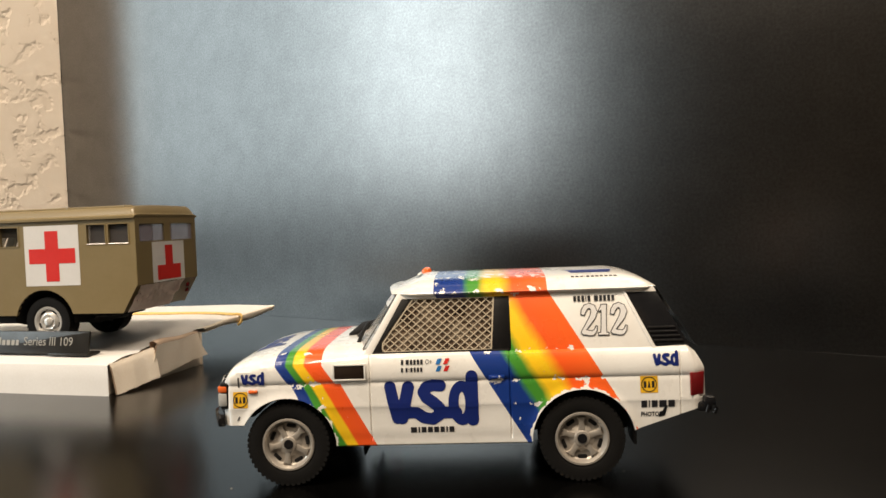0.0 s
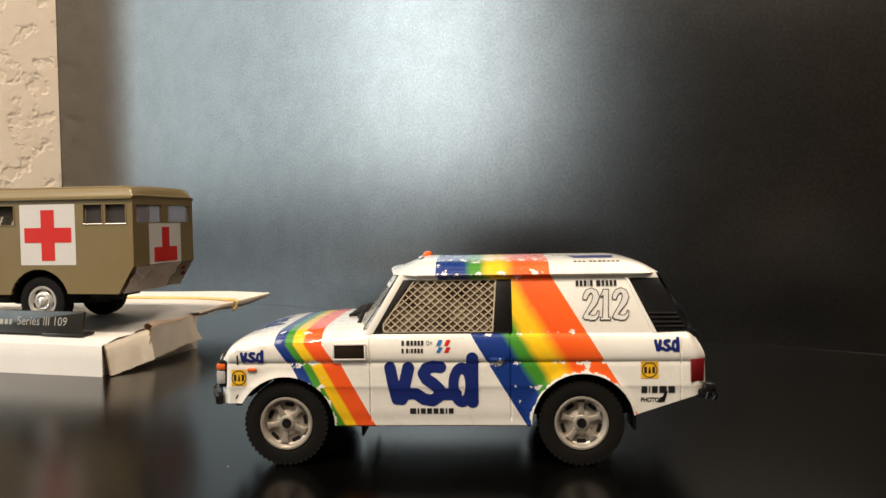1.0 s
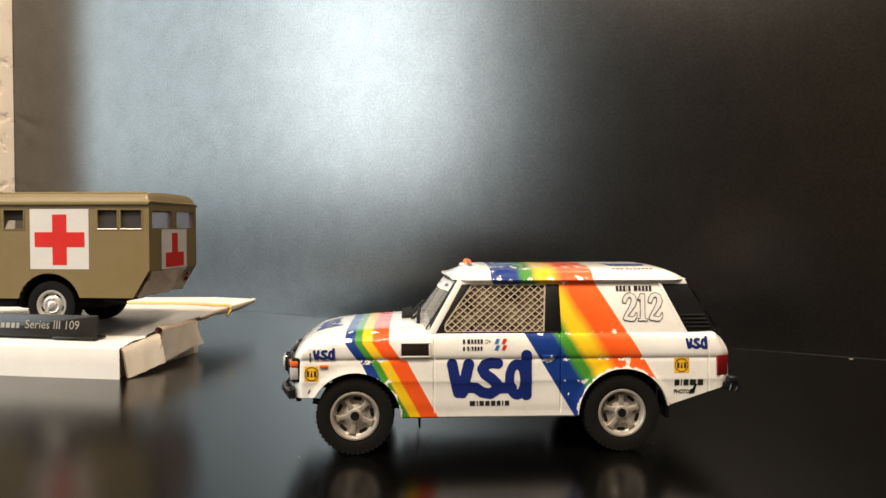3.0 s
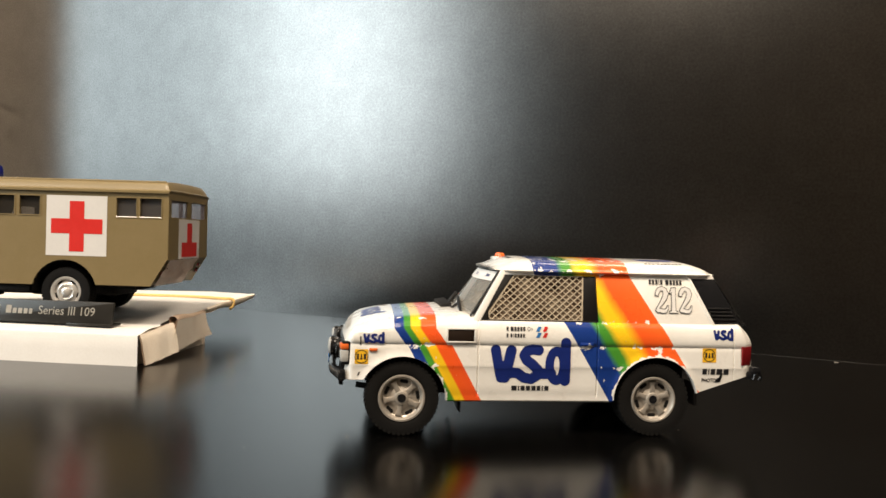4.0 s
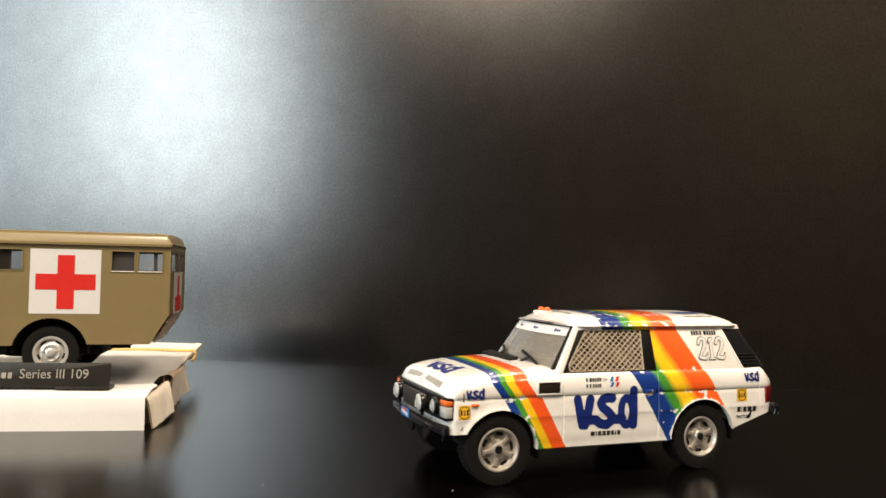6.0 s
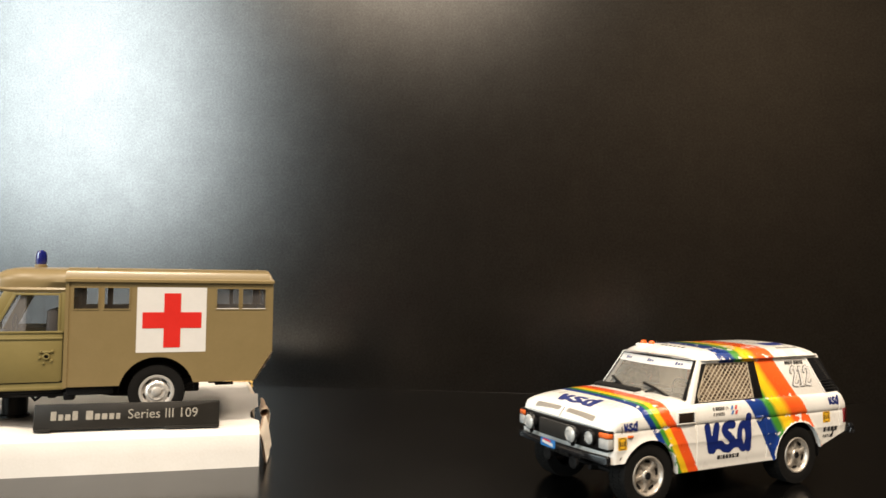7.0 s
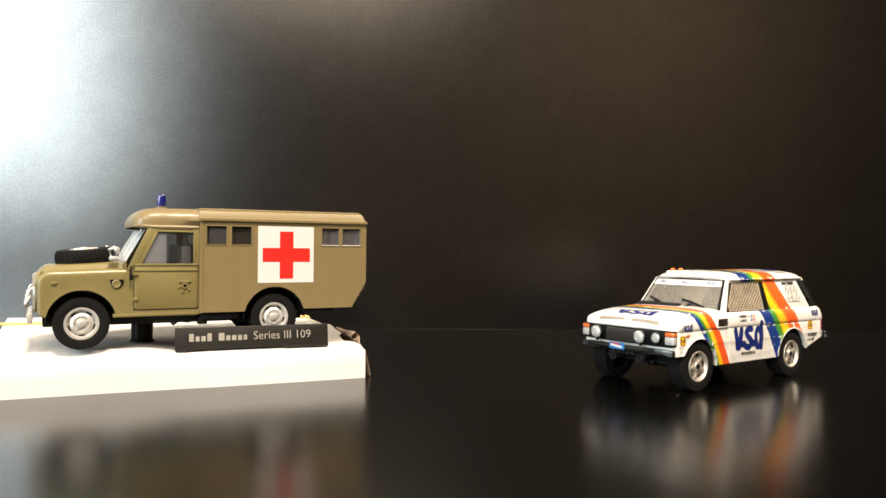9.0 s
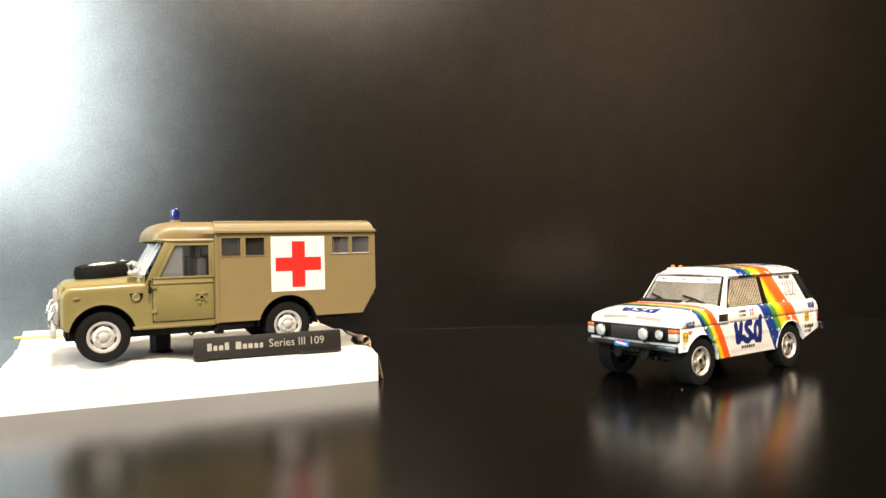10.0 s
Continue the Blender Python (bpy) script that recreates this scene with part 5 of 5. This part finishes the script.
    part("grille", joined(block(-78.6, -77.5, -9.0, 9.0, 13.0, 25.0, 0.4), *[block(-79.0, -78.4, y - 0.25, y + 0.25, 13.5, 24.5, 0.1) for y in np.linspace(-8, 8, 13)]), M["silver"], amb, "silver radiator grille")
    part("grille_surround", joined(tube([(-77.9, -17.2, 13), (-77.9, -17.3, 22.0), (-77.4, -16.6, 24.4), (-76.8, -15.5, 25.4), (-76.3, -9.5, 26.4), (-76.3, 9.5, 26.4), (-76.8, 15.5, 25.4), (-77.4, 16.6, 24.4), (-77.9, 17.3, 22.0), (-77.9, 17.2, 13)], 0.45)), M["olive_door"], amb)
    part("front_bumper", block(-80.4, -78.8, -18.0, 18.0, 9.2, 12.6, 0.35), M["chrome"], amb, "bright front bumper")
    # windscreen
    def screen(a, b, c=0.0):
        return (-51.6 + 6.9 * b - 0.87 * c, a * (1 - 0.04 * b), 28.4 + 12.4 * b + 0.48 * c)
    def sheet(a0, a1, b0, b1, c, thick):
        bm = skin([[screen(a0, b0, c), screen(a1, b0, c)], [screen(a0, b1, c), screen(a1, b1, c)]], False)
        bmesh.ops.solidify(bm, geom=bm.faces[:], thickness=thick)
        return bm
    part("windscreen", sheet(-17.4, 17.4, 0.02, 0.98, 0.0, 0.25), M["frosted"], amb, "pale clear upright windscreen")
    part("windscreen_frame", joined(sheet(-18.2, 18.2, -0.02, 0.07, 0.3, 0.9), sheet(-18.2, 18.2, 0.93, 1.02, 0.3, 0.9), sheet(-18.6, -17.2, -0.02, 1.02, 0.2, 1.9), sheet(17.2, 18.6, -0.02, 1.02, 0.2, 1.9), sheet(-0.5, 0.5, 0, 1, 0.3, 0.9)), M["clear_lens"], amb, "pale clear plastic screen surround")
    for y in (-12.0, 4.0):
        part("wiper", tube([screen(y, 0.95, 0.6), screen(y + 3, 0.6, 0.7), screen(y + 5, 0.2, 0.6)], 0.28), M["chrome"], amb)
    for s in (-1, 1):
        part("vent_clamp", joined(block(-56.3, -53.2, min(s * 13.0, s * 17.4), max(s * 13.0, s * 17.4), 29.4, 31.0, 0.6), tube([(-55.6, s * 16.6, 30.4), (-56.4, s * 17.2, 33.2), (-54.8, s * 16.0, 34.0), (-53.4, s * 15.0, 32.0)], 0.6), lathe([(0.0, 0.9), (0.9, 0.5), (1.0, -0.3), (0, -0.5)], 14, "z", (-54.0, s * 17.0, 33.4))), M["chrome"], amb, "bright clamp below the windscreen")
    # spare wheel on the bonnet
    spare = new("spare_wheel")
    spare.empty_display_size = 0.002
    spare.parent = amb
    spare.matrix_local = pose(-62.9 * MM, 0, 30.6 * MM, 3, -5, 0)
    w = 2.85
    tyre = lathe([(4.6, -w * 0.8), (5.2, -w), (8.0, -w * 0.98), (9.1, -w * 0.62), (9.5, 0), (9.1, w * 0.62), (8.0, w * 0.98), (5.2, w), (4.6, w * 0.8)], 48, "z")
    lugs = []
    for row, z in enumerate((-2.0, -1.0, 0.0, 1.0, 2.0)):
        for k in range(40):
            a = 2 * math.pi * (k + 0.5 * (row % 2)) / 40
            b = block(-0.5, 0.5, -0.16, 0.16, -0.38, 0.38, 0)
            for v in b.verts:
                p = v.co.copy()
                v.co = ((9.42 - 0.13 * z * z + p.y) * math.cos(a) - p.x * math.sin(a), (9.42 - 0.13 * z * z + p.y) * math.sin(a) + p.x * math.cos(a), z + p.z + 0.35 * p.x)
            lugs.append(b)
    part("tyre", joined(tyre, *lugs), M["rubber"], spare, "black knobbly spare tyre")
    part("rim", lathe([(4.7, 0.6), (4.9, w * 0.95), (4.5, w * 1.02), (4.1, w * 0.8), (3.2, w * 0.66), (2.6, w * 0.9), (1.5, w * 0.95), (1.3, w * 1.15), (0.0, w * 1.2)], 40, "z"), M["chrome"], spare)
    # blue lamp
    lamp = part("blue_lamp", lathe([(1.9, 0.0), (1.9, 1.2), (1.6, 1.3)], 24, "z", (-37.4, 1.5, 47.8)), M["olive"], amb, "lamp base")
    part("dome", lathe([(1.5, 1.2), (1.75, 2.2), (1.7, 4.4), (1.35, 5.5), (0.7, 6.0), (0.0, 6.1)], 24, "z", (-37.4, 1.5, 47.8)), M["blue_lens"], lamp, "dark blue glossy lamp dome")
    # underneath
    part("chassis", joined(block(-76, 13, -9, 9, 7.0, 12.0, 0.6), block(-26.7, -13, -18.4, -9, 8.6, 11.6, 0.5), block(-26.7, -13, 9, 18.4, 8.6, 11.6, 0.5), block(-44, -28, -17.6, -11, 9.4, 11.2, 0.4), block(12, 22.0, -15.0, 15.0, 10.8, 11.8, 0.3), block(16, 21, -7, 7, 9.2, 11.0, 0.4), block(17.5, 23.5, -17.6, -16.6, 10.0, 11.0, 0.3)), M["matt_black"], amb)
    part("leaf_spring", joined(tube([(-22, -13.4, 9.4), (-14, -13.4, 7.9), (-4, -13.4, 7.4), (5, -13.4, 8.4), (11, -13.4, 10.4)], 0.7, 8), block(-23.2, -21.2, -14.2, -12.6, 8.2, 11.6, 0.3)), M["matt_black"], amb)
    part("gearbox", joined(block(-40, -33, -15.6, -10, 8.3, 11.0, 0.8), block(-32, -29.5, -16.4, -13, 7.5, 10.6, 0.5), tube([(-36.5, -15.2, 8.4), (-35.4, -15.6, 7.0), (-34.0, -15.4, 8.2)], 0.5, 8), block(-27.4, -24.2, -17.8, -14.5, 6.9, 9.6, 0.5)), M["matt_black"], amb)
    part("exhaust", tube([(-42, -15.5, 9.2), (-30, -15.8, 8.8), (-16, -15.2, 9.2)], 0.9), M["matt_black"], amb)
    for s in (-1, 1):
        for x in (-64.6, -0.4):
            wheel(amb, (x, s * 15.9, 8.7), s, 8.7, 5.6, 5.2, "steel")
    part("axle", joined(tube([(-64.6, -14, 8.7), (-64.6, 14, 8.7)], 1.0), tube([(-0.4, -14, 8.7), (-0.4, 14, 8.7)], 1.0)), M["matt_black"], amb)
    return amb


ambulance(AMB)


# ---- the card tray under it ----
BOX = pose(-0.1219, 0.2259, 0.0, 0, 0, -12.6)  # front right corner; x runs to the front, negative


def card_tray(m):
    tray = thing("card_tray", m, "white card packing tray turned over, with a torn crumpled end", "card tray")
    length, depth, rim, top = 129.0, 54.0, 10.3, 13.2
    def top_z(x, y):
        # a ledge along the front, then a hollow ramp up to the deck
        high = (top - rim) * smooth(0.0, 9.0, y) + 0.8 * smooth(4, 24, y)
        low = 1.4 * smooth(0.0, 9.0, y) + 1.5 * smooth(19, 32, y) + 0.8 * smooth(32, 50, y)
        return rim + high + (low - high) * smooth(-80, -64, x) + 0.9 * smooth(43, 52, y) + 0.12 * math.sin(x * 0.11) * smooth(2, 12, y)
    def bite(y):
        return 2.8 * smooth(15, 21, y) * (1 - smooth(27, 34, y))
    rows = []
    for x in np.linspace(-length, -1.0, 60):
        col = [(x, 0.35 * math.sin(x * 0.05), 0.0), (x, 0.2 * math.sin(x * 0.05), rim * 0.5), (x, 0.0, rim - 0.5), (x, 0.12, rim - 0.15), (x, 0.5, rim)]
        col += [(x - bite(y) * smooth(-30, -1, x), y, top_z(x, y)) for y in (2, 4, 6, 8, 11, 15, 18, 20, 22, 25, 28, 31, 34, 38, 43, 46, 49, depth)]
        rows.append(col)
    bm = skin(rows, False)
    bmesh.ops.solidify(bm, geom=bm.faces[:], thickness=0.5)
    part("tray_top", bm, M["white_card"], tray, "white card top and front")
    # the end wall: two torn pieces that swing out past the corner
    def lining(face, rows):
        bm = skin([[(x - 0.56, y, z) for x, y, z in row] for row in rows], False)
        bmesh.ops.solidify(bm, geom=bm.faces[:], thickness=0.1)
        part("lining", bm, M["kraft"], face, "brown inner side", sharp=40)
    def flap(name, y0, y1, x0, x1, top0, top1, foot0, foot1, lean, dent, label=""):
        rows = []
        for k in range(29):
            f = k / 28
            y = y0 + (y1 - y0) * f
            hi, lo = top0 + (top1 - top0) * f, foot0 + (foot1 - foot0) * f
            fold = dent * (abs(((f * 1.7 + 0.25) % 1.0) - 0.5) - 0.25)
            ragged = 0.10 * math.sin(23 * f + y0) + 0.07 * math.sin(57 * f)
            row = []
            for g in (0.0, 0.06, 0.2, 0.4, 0.6, 0.8, 0.92, 0.98, 1.0):
                z = lo + (hi - lo) * g + (ragged if g in (0.0, 1.0) else 0.0)
                x = x0 + (x1 - x0) * f + lean * (1 - g) + fold * math.sin(math.pi * (0.2 + 0.6 * g)) - 0.5 * smooth(0.85, 1.0, g)
                row.append((x, y, z))
            rows.append(row)
        bm = skin(rows, False)
        bmesh.ops.solidify(bm, geom=bm.faces[:], thickness=0.5)
        face = part(name, bm, M["grey_card"], tray, label, sharp=40)
        lining(face, rows)
    flap("torn_end", 1.0, 20.4, -0.4, 1.5, 10.3, 12.6, 0.2, 2.2, 1.9, 0.9, "creased greyish card end")
    # the loose flap beside it: its top curls over inwards, its far foot flicks out to a point
    rows, coils = [], []
    for k in range(37):
        f = k / 36
        y = 20.3 + 27.0 * f
        r = 1.75 - 0.95 * smooth(0.1, 1.0, f)
        crease = 0.9 * (abs(((f * 2.3 + 0.1) % 1.0) - 0.5) - 0.25)
        x_top, z_top = 2.7 - 1.6 * f, 13.1 + 0.4 * f + 0.2 * math.sin(9 * f)
        x_foot, z_foot = 1.7 - 0.5 * f + 1.1 * smooth(0.84, 1.0, f), 1.5 + 3.0 * f + 0.08 * math.sin(41 * f)
        row, coil_row = [], []
        for g in (0.0, 0.05, 0.15, 0.3, 0.45, 0.6, 0.75, 0.88, 1.0):
            row.append((x_foot + (x_top - x_foot) * g + crease * math.sin(math.pi * (0.1 + 0.8 * g)), y + 2.0 * (1 - g) * (2 * smooth(0.8, 1.0, f) * (1 - g) - 1.6 * smooth(0.3, 0.0, f)), z_foot + (z_top - z_foot) * g))
        for n in range(0, 17):
            turn = radians(n * (21.0 - 12.0 * smooth(0.3, 1.0, f)))
            coil = r * (1.0 - 0.018 * n)
            coil_row.append((x_top - r + coil * math.cos(turn), y + 0.25 * math.sin(n * 0.9 + f), z_top + coil * math.sin(turn)))
        rows.append(row)
        coils.append(coil_row)
    for name, strip, mat, label in (("torn_flap", rows, "grey_card", "loose torn card flap"), ("rolled_edge", coils, "kraft", "brown rolled-over edge of the torn card")):
        bm = skin(strip, False)
        bmesh.ops.solidify(bm, geom=bm.faces[:], thickness=0.4)
        face = part(name, bm, M[mat], tray, label, sharp=35)
        if mat == "grey_card":
            lining(face, strip)
    part("inner_wall", joined(block(-length, -2, depth - 1.0, depth, 0, top - 0.3, 0.1), block(-length, -length + 0.6, 1.0, depth - 1.2, 0, rim - 0.6, 0.1), block(-3.2, -2.6, 1.5, depth - 1, 0, rim - 1.0, 0.1)), M["grey_card"], tray)
    return tray


card_tray(BOX)


def card_sheet():
    """A stiff white sheet on the tray, jutting out behind it."""
    sheet = thing("card_sheet", pose(0, 0, 0), "stiff white card sheet lying on the tray, jutting out behind", "card")
    def layer(low, thick, inset):
        rows = []
        for f in [0.0, 0.015, 0.05, 0.12, 0.25, 0.4, 0.55, 0.7, 0.82, 0.9, 0.95, 0.985, 1.0]:
            right, left = Vector((-111.8 + 9.5 * f, 280 + 71 * f)), Vector((-236 + 10 * f, 303 + 68 * f))
            along = (left - right).normalized()
            right = right + along * (inset + 2.2 * smooth(0.95, 1.0, f) ** 2 + 1.4 * smooth(0.05, 0.0, f) ** 2)
            rows.append([(*(right.lerp(left, g)), low + (0.4 * math.sin(g * 5 + f * 2) * f + 0.5 * f) * smooth(0.0, 0.2, g) + 0.1 * f - 1.5 * smooth(0.35, 0.0, f) * smooth(0.10, 0.0, g) * 0.6) for g in [0.0, 0.02] + list(np.linspace(0.08, 1, 12))])
        bm = skin(rows, False)
        bmesh.ops.solidify(bm, geom=bm.faces[:], thickness=thick)
        return bm
    part("sheet", layer(14.75, 0.5, 0.0), M["white_card"], sheet, "white card face")
    # the right edge curls under
    rows = []
    for f in np.linspace(0.02, 0.99, 25):
        x, y = -111.8 + 9.5 * f, 280 + 71 * f
        inward = 2.2 * smooth(0.95, 1.0, f) ** 2 + 1.4 * smooth(0.05, 0.0, f) ** 2
        drop = 1.3 + 2.3 * math.sin(math.pi * (1 - f) ** 0.8) ** 1.5 * (1 - 0.3 * f)
        top = 15.2 - 0.9 * smooth(0.35, 0.0, f)
        rows.append([(x - inward - 1.2, y, top - 0.1), (x - inward + 0.05, y, top - 0.05), (x - inward + 0.3, y, top - 0.35), (x - inward + 0.2, y, top - drop * 0.6), (x - inward - 0.6, y, top - drop), (x - inward - 1.8, y, top - drop - 0.1)])
    bm = skin(rows, False)
    bmesh.ops.solidify(bm, geom=bm.faces[:], thickness=0.2)
    # tan colour here and below holds the shade on the sheet's side
    part("curled_edge", bm, M["grey_card"], sheet, "edge curled under, its shade put in as tan", sharp=60)
    part("shaded_side", layer(13.15, 1.58, 0.15), M["grey_card"], sheet, "lower layer, tan for the shade on the cut edge")
    return sheet


card_sheet()


def rubber_band():
    pts = []
    for f in np.linspace(0, 1, 30):
        x = -233 + 123.5 * f
        pts.append((x, 341 - 26 * f - 3.5 * smooth(0.9, 1.0, f) + 0.5 * math.sin(f * 17), 15.75))
    pts += [(-108.2, 311.0, 15.8), (-106.8, 310.3, 15.6), (-106.2, 309.9, 14.9), (-106.2, 309.7, 13.6), (-106.8, 309.6, 12.2), (-108.0, 309.5, 11.3)]
    ob = part("rubber_band", tube(pts, 0.62, 8), M["yellow_band"], None, "yellow rubber band stretched over the white card", category="rubber band")
    return ob


rubber_band()

# post that holds the ambulance off the tray
post = part("mounting_post", joined(lathe([(3.7, 13.9), (3.8, 19.5), (3.7, 24.5), (0, 24.5)], 28, "z"), lathe([(4.5, 13.8), (4.4, 14.3), (3.9, 14.6)], 28, "z")), M["black"], None, "black plastic mounting post under the truck", category="post")
post.matrix_world = AMB @ pose(-43.6 * MM, 2.0 * MM, -AMB_Z * MM)


def plaque(m):
    """A black name plate leaning in front of the ambulance."""
    stand = thing("name_plaque", m, "black plastic name plaque with pale lettering", "plaque")
    L, H = 54.3, 8.1
    part("plate", prism(rounded(0, L, 0.5, H, 0.3), 0.9, 0.12, lambda a, b, c: (a, c + 0.18 * b, b)), M["plaque"], stand)
    part("foot", joined(block(0.2, 5.0, -0.3, 5, 0, 0.8, 0.2), block(38.0, L, -0.3, 6, 0, 0.8, 0.2), block(4, 39, 1.5, 6, 0, 0.5, 0.1)), M["plaque"], stand)
    def on(bm, x, z, k=1.0):
        for v in bm.verts:
            v.co = (x + v.co.x, 0.18 * (z + v.co.y) - 0.06, z + v.co.y)
        return bm
    # maker's two words as plain bars
    x = 4.6
    for w, h in ((2.0, 2.7), (1.75, 1.8), (1.9, 1.8), (1.9, 2.7), (-1.6, 0), (2.4, 2.7), (1.85, 1.8), (1.95, 1.8), (1.8, 1.8), (1.6, 1.8)):
        if w > 0:
            part("maker_bar", on(flat([rounded(x + 0.12, x + w - 0.28, 0, h, 0.2)]), 0, 3.3), M["silver_print"], stand)
        x += abs(w) + 0.17
    part("writing", on(letters("Series III 109", 2.9, 20.8), 26.9, 3.3), M["silver_print"], stand, "pale model lettering")
    return stand


plaque(pose(-0.1869, 0.2470, 0.0119, 0, 0, -13.2))

# dust on the desk
rng = random.Random(4)
bm = bmesh.new()
for k in range(64):
    x, y = rng.uniform(-330, 260), rng.uniform(40, 330)
    if y > 340 - 0.655 * x:
        continue
    s = 0.08 + 0.24 * rng.random() ** 3
    vs = [bm.verts.new((x + s * math.cos(a) * rng.uniform(0.6, 1.3), y + s * math.sin(a) * rng.uniform(0.6, 1.3), 0.02)) for a in (0, 1.3, 2.6, 3.8, 5.0)]
    tip = bm.verts.new((x, y, s * 0.6))
    for i in range(5):
        bm.faces.new((vs[i], vs[(i + 1) % 5], tip))
for k in range(1):
    x0 = 140.0 + 4.0 * k + rng.uniform(-2, 2)
    y0 = 345 - 0.655 * x0 - 2.5 + rng.uniform(-1.0, 0.6)
    vs = [bm.verts.new((x0 + dx, y0 - 0.655 * dx + dy, 0.06 + dz)) for dx, dy, dz in ((-0.7, 0, 0), (0.8, 0.1, 0), (0.5, 0.3, 0.2), (-0.4, 0.25, 0.2))]
    bm.faces.new(vs)
part("dust", bm, M["dust"], None, "scattered pale dust specks on the desk", kind="stuff", category="dust")
